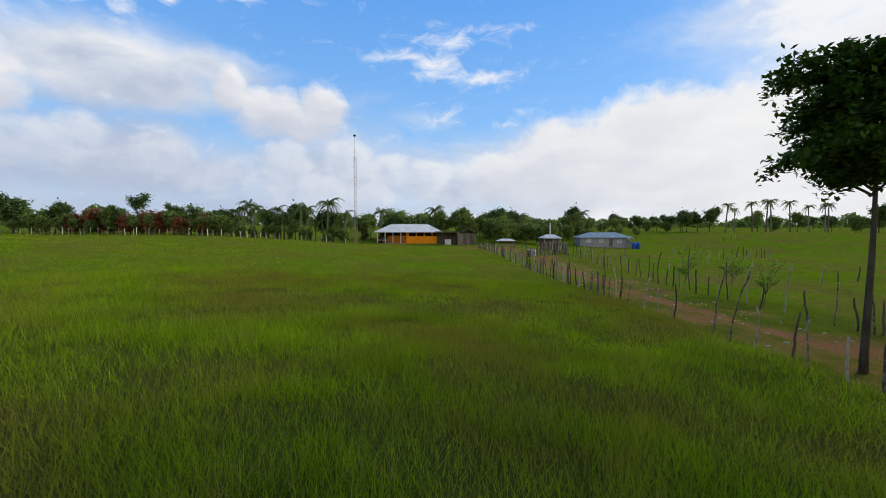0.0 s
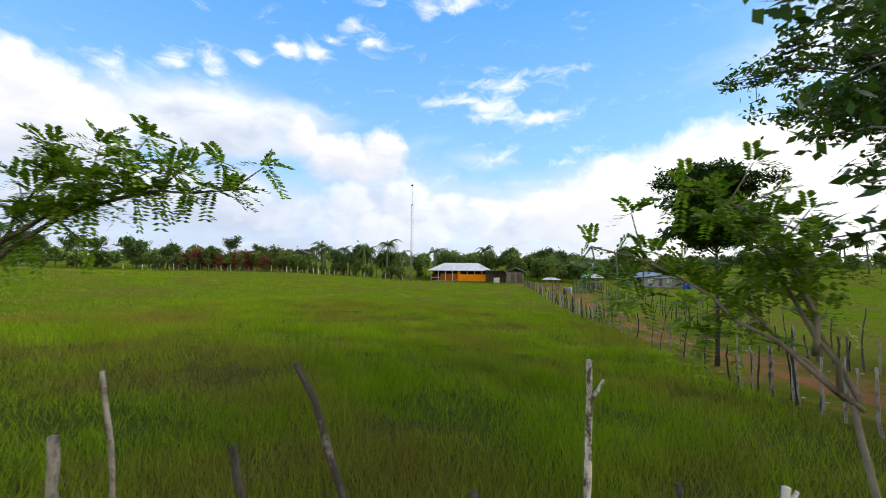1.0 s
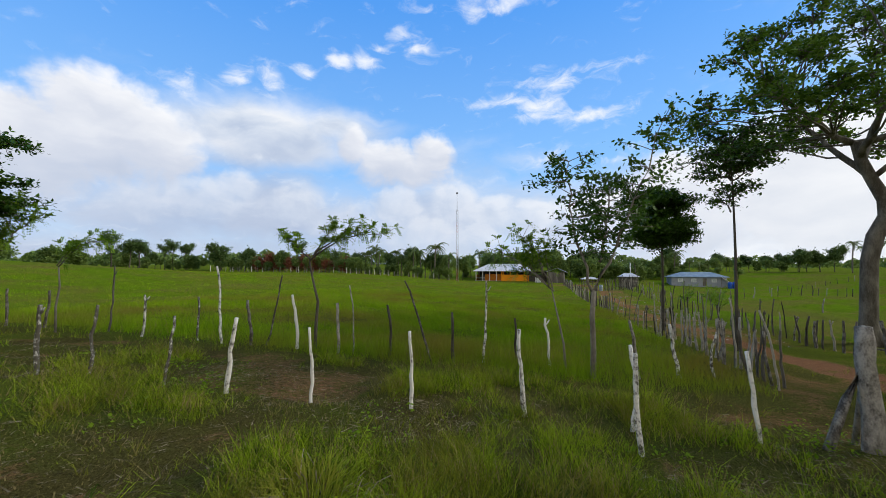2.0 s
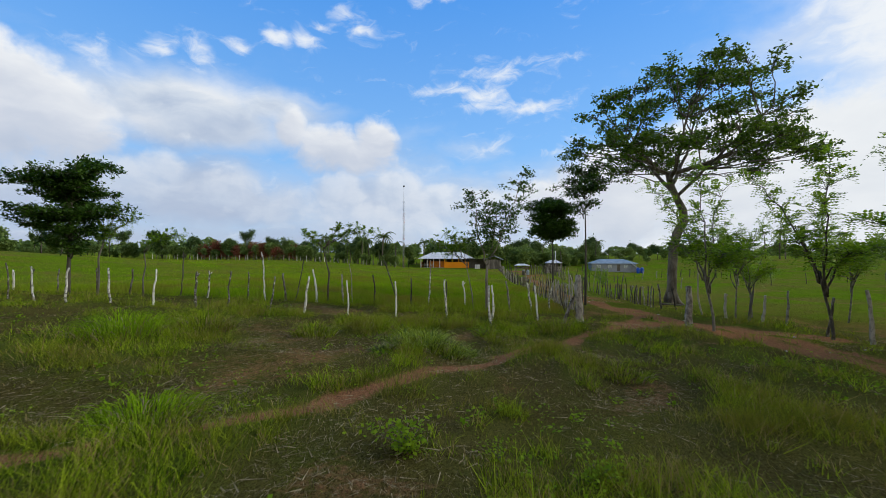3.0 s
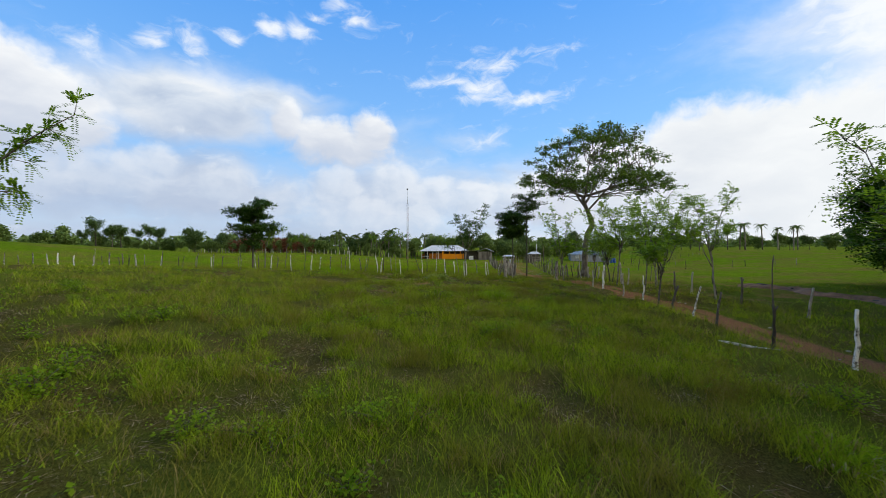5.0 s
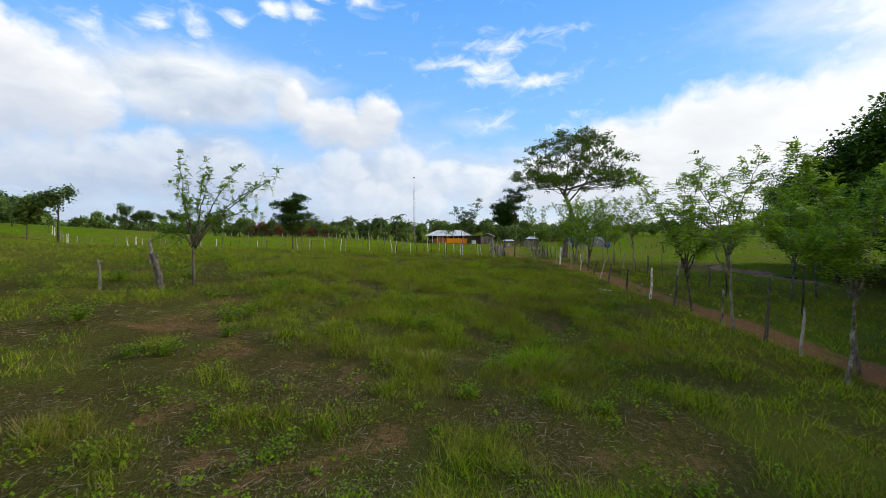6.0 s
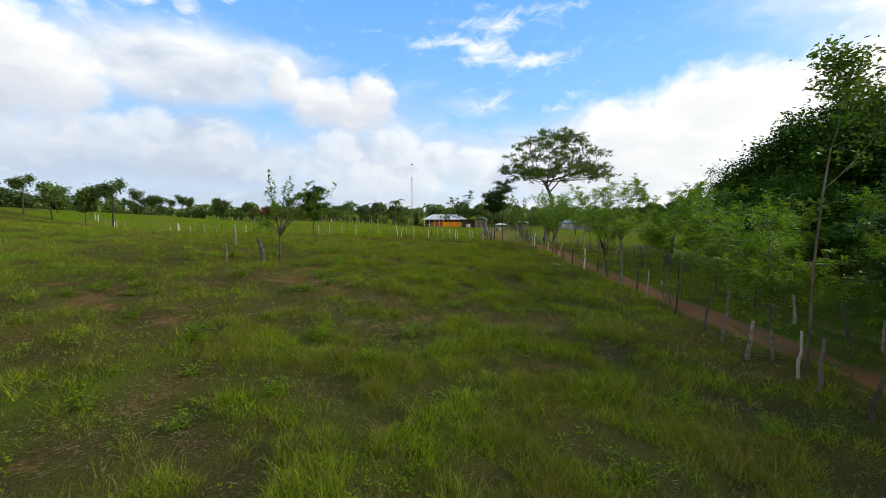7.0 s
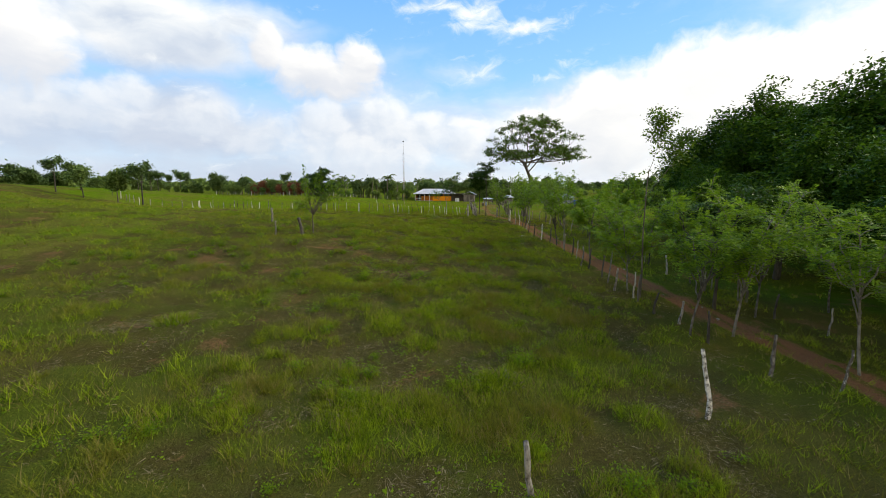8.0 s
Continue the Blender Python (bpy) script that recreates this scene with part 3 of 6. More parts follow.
def blades(rs, x, y, height, width, lean=0.5, bend=True):
    """Vertices and triangles of grass blades that stand at x, y."""
    n = len(x)
    z = turf(x, y) - 0.03
    a, b = rs.uniform(0, 2 * np.pi, n), rs.uniform(0, 2 * np.pi, n)
    tilt = lean * height * rs.uniform(0.15, 1.0, n)
    dx, dy = np.cos(a) * tilt, np.sin(a) * tilt
    wx, wy = np.cos(b) * width / 2, np.sin(b) * width / 2
    foot = np.stack([x, y, z], -1)
    w = np.stack([wx, wy, np.zeros(n)], -1)
    tip = foot + np.stack([dx, dy, height * (1.0 if not bend else 0.92)], -1)
    if not bend:
        v = np.stack([foot - w, foot + w, tip], 1).reshape(-1, 3)
        return v, np.arange(3 * n).reshape(-1, 3)
    mid = foot + np.stack([dx * 0.32, dy * 0.32, height * 0.58], -1)
    v = np.stack([foot - w, foot + w, mid + w * 0.8, mid - w * 0.8, tip], 1).reshape(-1, 3)
    k = 5 * np.arange(n)[:, None]
    f = np.concatenate([k + [0, 1, 2], k + [0, 2, 3], k + [3, 2, 4]], 0)
    return v, f


def tufts(rs, x, y, height, count, radius, width, bend):
    """Blades in tufts: count blades lean outwards round each of the places x, y."""
    n = len(x)
    a, r = rs.uniform(0, 2 * np.pi, (n, count)), np.sqrt(rs.rand(n, count)) * radius[:, None]
    px, py = (x[:, None] + np.cos(a) * r).ravel(), (y[:, None] + np.sin(a) * r).ravel()
    h = (height[:, None] * rs.uniform(0.5, 1.25, (n, count)) * (1.1 - 0.45 * r / radius[:, None])).ravel()
    v, f = blades(rs, px, py, h, width * rs.uniform(0.7, 1.3, n * count), 1.25, bend)
    return v, f


def build_grass():
    rs = np.random.RandomState(4)
    sets = {"field": [], "pasture": [], "dry": []}

    def cover(x, y):
        clump = lattice(x, y, 1.5, 41) * 0.6 + lattice(x, y, 0.55, 42) * 0.4
        return bareness(x, y), pasture_share(x, y), clump, lattice(x, y, 5.5, 43), ease(9.5, 10.3, x) * (y > 0)

    def zone(count, box, dmin, dmax, hscale, width, bend):
        """Even cover of single blades."""
        x, y = scatter(rs, count, *box)
        d = axis_off(x, y) + rs.normal(0, 0.6, count)
        keep = (d >= dmin) & (d < dmax)
        x, y = x[keep], y[keep]
        bare, past, clump, tall, lane = cover(x, y)
        green = lush(x, y)
        dens = np.where(past > 0.5, 0.42 + 0.30 * green, 0.40 + 0.85 * ease(0.25, 0.70, clump)) * (1 - 0.93 * ease(0.25, 0.75, bare)) * (1 - 0.45 * lane)
        ok = rs.rand(len(x)) < dens
        x, y, past, clump, tall, lane, green = (q[ok] for q in (x, y, past, clump, tall, lane, green))
        rim = np.exp(-(((y + 4.2) / 1.3) ** 2)) * (x < 9.5)
        hf = 0.16 + 0.26 * clump + 0.22 * tall + 0.12 * rim
        hp = 0.05 + 0.05 * clump + green * (0.08 + 0.17 * clump + 0.08 * tall)
        h = np.where(past > 0.5, hp, hf) * (1 - 0.5 * lane) * rs.uniform(0.55, 1.35, len(x)) * hscale * np.where((past > 0.5) & (y > -34), 1.2, 1.0)
        dry = rs.rand(len(x)) < 0.10 + 0.72 * (1 - green)
        for key, sel in (("field", past <= 0.5), ("pasture", (past > 0.5) & ~dry), ("dry", (past > 0.5) & dry)):
            wd = width * rs.uniform(0.7, 1.3, sel.sum())
            sets[key].append(blades(rs, x[sel], y[sel], h[sel], wd, 0.8 if key == "field" else 1.25, bend))

    def clumps(count, box, dmin, dmax, blades_each, width, bend):
        """Standing tufts over the pasture, gathered on the hummocks."""
        x, y = scatter(rs, count, *box)
        d = axis_off(x, y) + rs.normal(0, 0.6, count)
        keep = (d >= dmin) & (d < dmax)
        x, y = x[keep], y[keep]
        bare, past, clump, tall, lane = cover(x, y)
        green = lush(x, y)
        ok = (rs.rand(len(x)) < (0.03 + 0.95 * green**1.3) * ease(0.28, 0.55, lattice(x, y, 0.75, 48))) & (bare < 0.45) & (past > 0.5) & (lane < 0.5)
        x, y, green, tall = x[ok], y[ok], green[ok], tall[ok]
        h = (0.14 + 0.18 * green + 0.15 * tall) * rs.uniform(0.55, 1.35, len(x))
        sets["pasture"].append(tufts(rs, x, y, h, blades_each, 0.07 + 0.10 * rs.rand(len(x)), width, bend))

    zone(240000, (-8, 19, -69, 16), -9, 6.5, 1.0, 0.0075, True)
    zone(700000, (-6, 17, -68, 15), -9, 5.0, 0.75, 0.0095, False)
    zone(430000, (-24, 32, -66, 34), 6.0, 16.0, 0.8, 0.011, False)
    zone(210000, (-22, 10, -5, 30), -9, 24.0, 0.85, 0.012, False)
    zone(300000, (-62, 60, -56, 60), 16.0, 60.0, 0.55, 0.024, False)
    zone(60000, (-95, 60, 40, 112), 28.0, 200.0, 0.5, 0.06, False)
    clumps(36000, (-8, 19, -69, -5), -9, 7.0, 14, 0.0085, True)
    clumps(60000, (-26, 30, -66, -5), 7.0, 22.0, 8, 0.017, False)
    clumps(16000, (-60, 40, -60, -8), 22.0, 60.0, 6, 0.035, False)
    clumps(28000, (-8, 16, -36, -6), -9, 7.0, 14, 0.011, False)
    clumps(26000, (-4, 17, -69, -36), -9, 7.0, 12, 0.011, False)
    for key, name, mat, label in (("field", "field_grass", FIELD_GRASS, "long bright green grass of the fenced field"), ("pasture", "pasture_grass", PASTURE_GRASS, "green tufted pasture grass on low hummocks"), ("dry", "dry_grass", DRY_GRASS, "short grazed olive-brown grass between the hummocks")):
        verts, faces, base = [], [], 0
        for v, f in sets[key]:
            verts.append(v)
            faces.append(f + base)
            base += len(v)
        ob = link_mesh(name, np.concatenate(verts), np.concatenate(faces), mat)
        tagged(ob, label, "grass", kind="stuff")


build_grass()


def dry_litter():
    """Dead stalks lying between the tufts."""
    rs = np.random.RandomState(52)
    V = []
    for x0, x1, y0, y1, n, ln, wd in ((-7, 18, -68, -7, 260000, 0.20, 0.006), (-22, 24, -66, -7, 90000, 0.30, 0.013)):
        x, y = scatter(rs, n, x0, x1, y0, y1)
        ok = (rs.rand(n) < (1 - lush(x, y)) * (0.25 + 0.9 * ease(0.4, 0.75, lattice(x, y, 1.6, 53)))) & (off_line(x, y, TRACK) > 1.0)
        x, y = x[ok], y[ok]
        n, a = len(x), rs.uniform(0, 2 * np.pi, len(x))
        d = np.stack([np.cos(a), np.sin(a), rs.normal(0.04, 0.10, n)], -1) * (ln * rs.uniform(0.3, 1.0, n))[:, None]
        w = np.stack([-np.sin(a), np.cos(a), rs.normal(0, 0.3, n)], -1) * wd / 2
        p = np.stack([x, y, turf(x, y) + rs.uniform(0.005, 0.05, n)], -1)
        V.append(np.stack([p - d / 2 - w, p - d / 2 + w, p + d / 2], 1).reshape(-1, 3))
    V = np.concatenate(V)
    ob = link_mesh("dry_litter", V, np.arange(len(V)).reshape(-1, 3), STRAW)
    tagged(ob, "dead straw and stalks lying between pasture tufts", "straw", kind="stuff")


dry_litter()

# ---- growing things ----
def bm_object(name, bm, mat, parent=None, label="", smooth=True):
    me = bpy.data.meshes.new(name)
    bm.to_mesh(me)
    bm.free()
    if smooth:
        for p in me.polygons:
            p.use_smooth = True
    me.materials.append(mat)
    ob = new(name, me)
    if parent is not None:
        ob.parent = parent
    if label:
        ob["label"] = label
    return ob


def part(name, bm, mat, parent, label="", smooth=False):
    return bm_object(name, bm, mat, parent, label, smooth)


def tube_arrays(paths, sides=7, knots=0.0, seed=0):
    """Tapered tubes along lists of (point, radius), as vertices and quads."""
    rs = np.random.RandomState(seed)
    V, F, base = [], [], 0
    ang = np.arange(sides) * 2 * np.pi / sides
    for path in paths:
        pts = np.array([p for p, _ in path], float)
        rad = np.array([r for _, r in path], float)
        n = len(pts)
        tang = np.gradient(pts, axis=0)
        tang /= np.linalg.norm(tang, axis=1, keepdims=True) + 1e-9
        ref = np.where(np.abs(tang[:, 2:3]) < 0.9, [[0.0, 0, 1]], [[1.0, 0, 0]])
        u = np.cross(tang, ref)
        u /= np.linalg.norm(u, axis=1, keepdims=True) + 1e-9
        w = np.cross(tang, u)
        r = rad[:, None] * (1 + knots * rs.uniform(-1, 1, (n, sides)))
        ring = pts[:, None] + r[..., None] * (np.cos(ang)[None, :, None] * u[:, None] + np.sin(ang)[None, :, None] * w[:, None])
        V.append(ring.reshape(-1, 3))
        V.append(pts[[0, -1]] + tang[[0, -1]] * rad[[0, -1], None] * [[-0.1], [0.25]])
        k = np.arange(n - 1)[:, None] * sides + np.arange(sides)
        k2 = np.arange(n - 1)[:, None] * sides + (np.arange(sides) + 1) % sides
        F.append(np.stack([k, k2, k2 + sides, k + sides], -1).reshape(-1, 4) + base)
        c0, c1, top = base + n * sides, base + n * sides + 1, base + (n - 1) * sides
        i, j = np.arange(sides), (np.arange(sides) + 1) % sides
        F.append(np.stack([base + j, base + i, np.full(sides, c0), np.full(sides, c0)], -1))
        F.append(np.stack([top + i, top + j, np.full(sides, c1), np.full(sides, c1)], -1))
        base += n * sides + 2
    return np.concatenate(V), np.concatenate(F)


def tube_object(name, paths, mat, parent=None, sides=7, knots=0.0, seed=0, label=""):
    v, f = tube_arrays(paths, sides, knots, seed)
    me = bpy.data.meshes.new(name)
    tris = [tuple(q) if q[2] != q[3] else tuple(q[:3]) for q in f.tolist()]
    me.from_pydata(v.tolist(), [], tris)
    me.polygons.foreach_set("use_smooth", np.ones(len(tris), bool))
    me.materials.append(mat)
    ob = new(name, me)
    if parent is not None:
        ob.parent = parent
    if label:
        ob["label"] = label
    return ob


def unit(v):
    return v / (np.linalg.norm(v) + 1e-9)


def grow(rs, start, way, length, radius, level, levels, opts, paths, tips):
    """One limb and its children; tips collect (point, way) where leaves stand."""
    n = 5 if level else 6
    pts, r = [(np.array(start, float), radius)], radius
    p, w = np.array(start, float), unit(np.array(way, float))
    for k in range(n):
        w = unit(w + rs.normal(0, opts["wander"] * (0.35 if level == 0 else 1), 3) + np.array(opts.get("wind", (0, 0, 0))) * 0.1 + np.array([0, 0, opts["lift"] * (0.12 if level else 0.05)]))
        p = p + w * length / n
        r = radius * (1 - (k + 1) / n * opts["taper"])
        pts.append((p.copy(), max(r, 0.006)))
        if level >= opts["leafy"] and k >= 1:
            tips.append((p.copy(), w.copy()))
        if level < levels and k >= opts["bare"] * (1 if level == 0 else 0.35) * n:
            for _ in range(opts["fork"] if rs.rand() < 0.85 else 1):
                side = unit(np.cross(w, rs.normal(0, 1, 3)))
                cw = unit(w * opts["ahead"] + side * opts["out"] + np.array([0, 0, opts["lift"] * 0.35]))
                grow(rs, p, cw, length * opts["shrink"] * rs.uniform(0.75, 1.2), max(r * 0.62, 0.008), level + 1, levels, opts, paths, tips)
    tips.append((p.copy(), w.copy()))
    paths.append(pts)


def leaf_cloud(rs, tips, per, reach, size, narrow=0.5, droop=0.2, flat=0.5):
    """Folded leaf blades round the tips: vertices and triangles."""
    at = np.array([t for t, _ in tips])
    n = len(at) * per
    c = np.repeat(at, per, 0) + rs.normal(0, 1, (n, 3)) * np.array([reach, reach, reach * 0.7])
    way = rs.normal(0, 1, (n, 3))
    way[:, 2] = way[:, 2] * 0.5 - droop
    way /= np.linalg.norm(way, axis=1, keepdims=True)
    nor = rs.normal(0, 1, (n, 3)) * (1 - flat) + np.array([0, 0, flat * 1.6])
    side = np.cross(way, nor)
    side /= np.linalg.norm(side, axis=1, keepdims=True) + 1e-9
    ln = size * rs.uniform(0.6, 1.3, (n, 1))
    v = np.stack([c - way * ln / 2, c + side * ln * narrow / 2, c + way * ln / 2, c - side * ln * narrow / 2], 1).reshape(-1, 3)
    k = 4 * np.arange(n)[:, None]
    return v, np.concatenate([k + [0, 1, 2], k + [0, 2, 3]], 0)


def fronds(rs, tips, per, length, leaflets=9, width=0.018, leaf=0.05, droop=0.35):
    """Feathery compound leaves: pairs of small leaflets along a drooping stalk."""
    V = []
    for p, w in tips:
        for _ in range(per):
            a = unit(w * 0.5 + rs.normal(0, 0.8, 3) + np.array([0, 0, 0.15]))
            side = unit(np.cross(a, [0, 0, 1.0]))
            ln = length * rs.uniform(0.6, 1.2)
            s = np.linspace(0.15, 1, leaflets)[:, None]
            mid = p + a * s * ln - np.array([0, 0, droop * ln]) * s**2
            for sg in (-1, 1):
                out = side * sg + a * 0.35 + rs.normal(0, 0.15, (leaflets, 3))
                out /= np.linalg.norm(out, axis=1, keepdims=True)
                tip = mid + out * leaf * (1 - 0.35 * (s - 0.5) ** 2)
                half = (mid + tip) / 2
                V.append(np.stack([mid, half + a * width, tip, half - a * width], 1).reshape(-1, 3))
    V = np.concatenate(V)
    k = 4 * np.arange(len(V) // 4)[:, None]
    return V, np.concatenate([k + [0, 1, 2], k + [0, 2, 3]], 0)


def plant(name, label, category, group=""):
    return tagged(new(name), label, category, group)


SPREADING = dict(wander=0.16, lift=0.5, taper=0.45, bare=0.6, fork=2, ahead=0.55, out=0.85, shrink=0.62, leafy=2)
UPRIGHT = dict(wander=0.10, lift=1.0, taper=0.55, bare=0.55, fork=2, ahead=0.7, out=0.7, shrink=0.45, leafy=1)
ROUND = dict(wander=0.12, lift=0.6, taper=0.6, bare=0.42, fork=3, ahead=0.45, out=0.9, shrink=0.42, leafy=1)


def fit_tips(tips, paths, top):
    """Scales a grown tree so that its highest leaf stands at the given height."""
    k = top / max(p[2] for p, _ in tips)
    return [(p * k, w) for p, w in tips], [[(q * k, r) for q, r in path] for path in paths]


def thinned(paths, least, sides):
    """Leaves out the finest twigs."""
    return [p for p in paths if p[0][1] > least] or paths[-1:]


def leafy_tree(seed, top, opts, levels, trunk, way, radius, per, reach, size, leaf_mat, bark_mat, label, narrow=0.5, flat=0.45, clip=None, category="tree", group="", sides=7, least=0.0):
    rs = np.random.RandomState(seed)
    paths, tips = [], []
    grow(rs, (0, 0, -0.15), way, trunk, radius, 0, levels, opts, paths, tips)
    tips, paths = fit_tips(tips, paths, top)
    if clip:
        tips = [t for t in tips if clip(t[0])]
    tree = plant("tree", label, category, group)
    tube_object("trunk", thinned(paths, least, sides), bark_mat, tree, sides, 0.06, seed)
    v, f = leaf_cloud(rs, tips, per, reach, size, narrow, 0.2, flat)
    link_mesh("crown", v, f, leaf_mat, tree)
    return tree


def set_down(ob, x, y, turn=0.0, scale=1.0, sink=0.0):
    ob.matrix_basis = Matrix.Translation((x, y, land_at(x, y) - sink)) @ pose(0, 0, 0, 0, 0, turn) @ Matrix.Scale(scale, 4)
    return ob


def repeat(ob, x, y, turn=0.0, scale=1.0, label="", sink=0.0, tall=1.0):
    m = Matrix.Translation((x, y, land_at(x, y) - sink)) @ pose(0, 0, 0, 0, 0, turn) @ Matrix.Diagonal((scale, scale, scale * tall, 1))
    old = ob.matrix_basis.copy()
    ob.scale = (1, 1, 1)
    got = copy_thing(ob, m)
    ob.matrix_basis = old
    if label:
        got["label"] = label
    return got


def great_tree():
    """The old wide-crowned tree by the gateway."""
    rs = np.random.RandomState(12)
    tree = plant("tree", "old tall tree with a curved grey trunk and wide open crown", "tree")
    stem = [((0.0, 0, -0.3), 0.52), ((0.0, 0, 0.4), 0.42), ((0.04, 0, 1.4), 0.36), ((0.10, 0, 2.8), 0.34), ((0.18, 0, 4.2), 0.34), ((0.45, 0, 5.4), 0.35), ((0.98, 0, 6.4), 0.35), ((0.92, 0, 7.2), 0.30), ((0.45, 0, 8.2), 0.26), ((0.05, 0, 9.2), 0.25), ((-0.10, 0, 10.1), 0.26)]
    paths = [[(np.array(p, float), r) for p, r in stem]]
    for k in range(7):  # root flares
        a = k * 2 * np.pi / 7 + rs.uniform(-0.3, 0.3)
        o = np.array([math.cos(a), math.sin(a), 0])
        ln = rs.uniform(0.8, 1.25)
        paths.append([(o * 0.30 + [0, 0, 0.9], 0.10), (o * 0.42 + [0, 0, 0.4], 0.14), (o * ln * 0.50 + [0, 0, 0.10], 0.14), (o * ln * 0.85 + [0, 0, -0.18], 0.07)])
    fork, tips = np.array([-0.05, 0, 9.9]), []

    def limb(a, c, b, r0, r1, n=8):
        """A bent limb from a by way of c to b."""
        k = np.linspace(0, 1, n)[:, None]
        pts = a * (1 - k) ** 2 + c * 2 * k * (1 - k) + b * k**2 + rs.normal(0, 0.10, (n, 3)) * np.sin(k * np.pi)
        paths.append([(q, r0 + (r1 - r0) * float(f)) for q, f in zip(pts, k[:, 0])])
        return pts

    def roof(r, a):
        """Height of the leaf roof over the fork."""
        return 2.9 + 4.8 * math.sqrt(max(0.0, 1 - 0.95 * min(1.0, r) ** 2.2)) - 2.0 * r * max(0.0, math.cos(a)) - 0.9 * r * max(0.0, -math.sin(a)) + 0.4 * math.sin(a * 3 + 1.0) * r + rs.uniform(-1.1, 0.7)

    mains = []
    for k in range(6):
        a = k * 2 * np.pi / 6 + rs.uniform(-0.25, 0.25) + 0.2
        r = (0.66, 0.45, 0.62)[k % 3]
        e = np.array([1.8 + 9.2 * r * math.cos(a), 8.2 * r * math.sin(a), 10.3 + roof(r, a) - 2.4])
        c = fork + (e - fork) * [0.55, 0.55, 0.30]
        mains.append(limb(np.array(stem[-1 - k % 3][0]) + rs.normal(0, 0.05, 3), c, e, rs.uniform(0.13, 0.20), 0.05, 10))
    mains = np.concatenate(mains)
    n = 128
    for k in range(n):
        a = k * 2.39996
        r = math.sqrt((k + 0.5) / n) * (0.93 + 0.10 * math.sin(a * 2 + 0.6) + 0.07 * math.sin(a * 5))
        e = np.array([1.8 + 9.2 * r * math.cos(a), 8.2 * r * math.sin(a), 10.3 + roof(r, a)])
        if k % 7 in (1, 4):
            e[2] = max(12.5 - 1.5 * r, e[2] - rs.uniform(1.8, 3.8))
        elif r > 0.40 and k % 7 in (0, 3, 5):
            e[2] = 10.8 + rs.uniform(0.0, 1.8)
        if rs.rand() < 0.20:
            continue
        d = np.linalg.norm((mains - e) * [1, 1, 0.6], axis=1) + 6.0 * (mains[:, 2] > e[2] - 0.5) + 0.25 * np.arange(len(mains)) % 1
        s = mains[np.argmin(d)]
        limb(s, s + (e - s) * [0.6, 0.6, 0.25], e, 0.055, 0.02, 6)
        for _ in range(11):
            q = e + rs.normal(0, 1, 3) * [0.56, 0.56, 0.30]
            paths.append([(e - (e - s) * 0.12, 0.028), ((e + q) / 2 + [0, 0, 0.08], 0.018), (q, 0.008)])
            tips.append((q, unit(q - e)))
    tube_object("trunk", paths, BARK, tree, 8, 0.05, 3, "pale grey fluted bark")
    v, f = leaf_cloud(rs, tips, 24, 0.21, 0.27, 0.5, 0.25, 0.4)
    link_mesh("crown", v, f, BROAD_LEAF, tree)
    return set_down(tree, 19.5, 8.6)


great_tree()

def tiered_tree(height, tiers, radius, per, size, leaf_mat, label, seed):
    """A straight stem with boughs in flat tiers, each bough carrying layered sprays of leaves."""
    rs = np.random.RandomState(seed)
    tree = plant("tree", label, "tree")
    paths, tips = [[(np.array([0.05 * math.sin(4 * k), 0.04 * math.sin(5 * k + 1), -0.2 + (height + 0.1) * k]), radius * (1.05 - 0.85 * k)) for k in np.linspace(0, 1, 10)]], []
    for z, reach, count in tiers:
        turn = rs.uniform(0, 6.3)
        for i in range(count):
            a = turn + i * 2 * np.pi / count + rs.uniform(-0.3, 0.3)
            r, z = reach * rs.uniform(0.55, 1.12), z + rs.uniform(-0.35, 0.35)
            o, line = np.array([math.cos(a), math.sin(a), 0]), []
            for k in np.linspace(0, 1, 8):
                p = np.array([0, 0, z - 0.3]) + o * r * k + np.array([0, 0, 0.65 * math.sin(k * 2.0) - 0.15 * k]) + rs.normal(0, 0.035, 3)
                line.append((p, 0.035 * (1 - 0.85 * k) + 0.004))
                if k > 0.28:
                    for _ in range(4):
                        w = unit(o * 0.5 + np.append(rs.normal(0, 0.8, 2), rs.uniform(-0.25, 0.75)))
                        q = p + w * rs.uniform(0.25, 0.65)
                        paths.append([(p, 0.010), (q, 0.005)])
                        tips += [(p + (q - p) * g, w) for g in (0.6, 1.0)]
            paths.append(line)
    tube_object("trunk", paths, DARK_BARK, tree, 5, 0.06, seed)
    v, f = leaf_cloud(rs, tips, per, 0.13, size, 0.5, 0.35, 0.6)
    link_mesh("crown", v, f, leaf_mat, tree)
    return tree


# the dark round tree in the field's corner
dark_tree = tiered_tree(7.4, [(4.5, 1.1, 6), (5.0, 1.6, 8), (5.6, 1.8, 9), (6.2, 1.9, 10), (6.7, 1.8, 11), (7.0, 1.4, 9), (7.2, 0.8, 6)], 0.10, 11, 0.20, DARK_LEAF, "small round-headed dark green tree on a straight thin trunk", 31)
set_down(dark_tree, 10.8, 10.4)
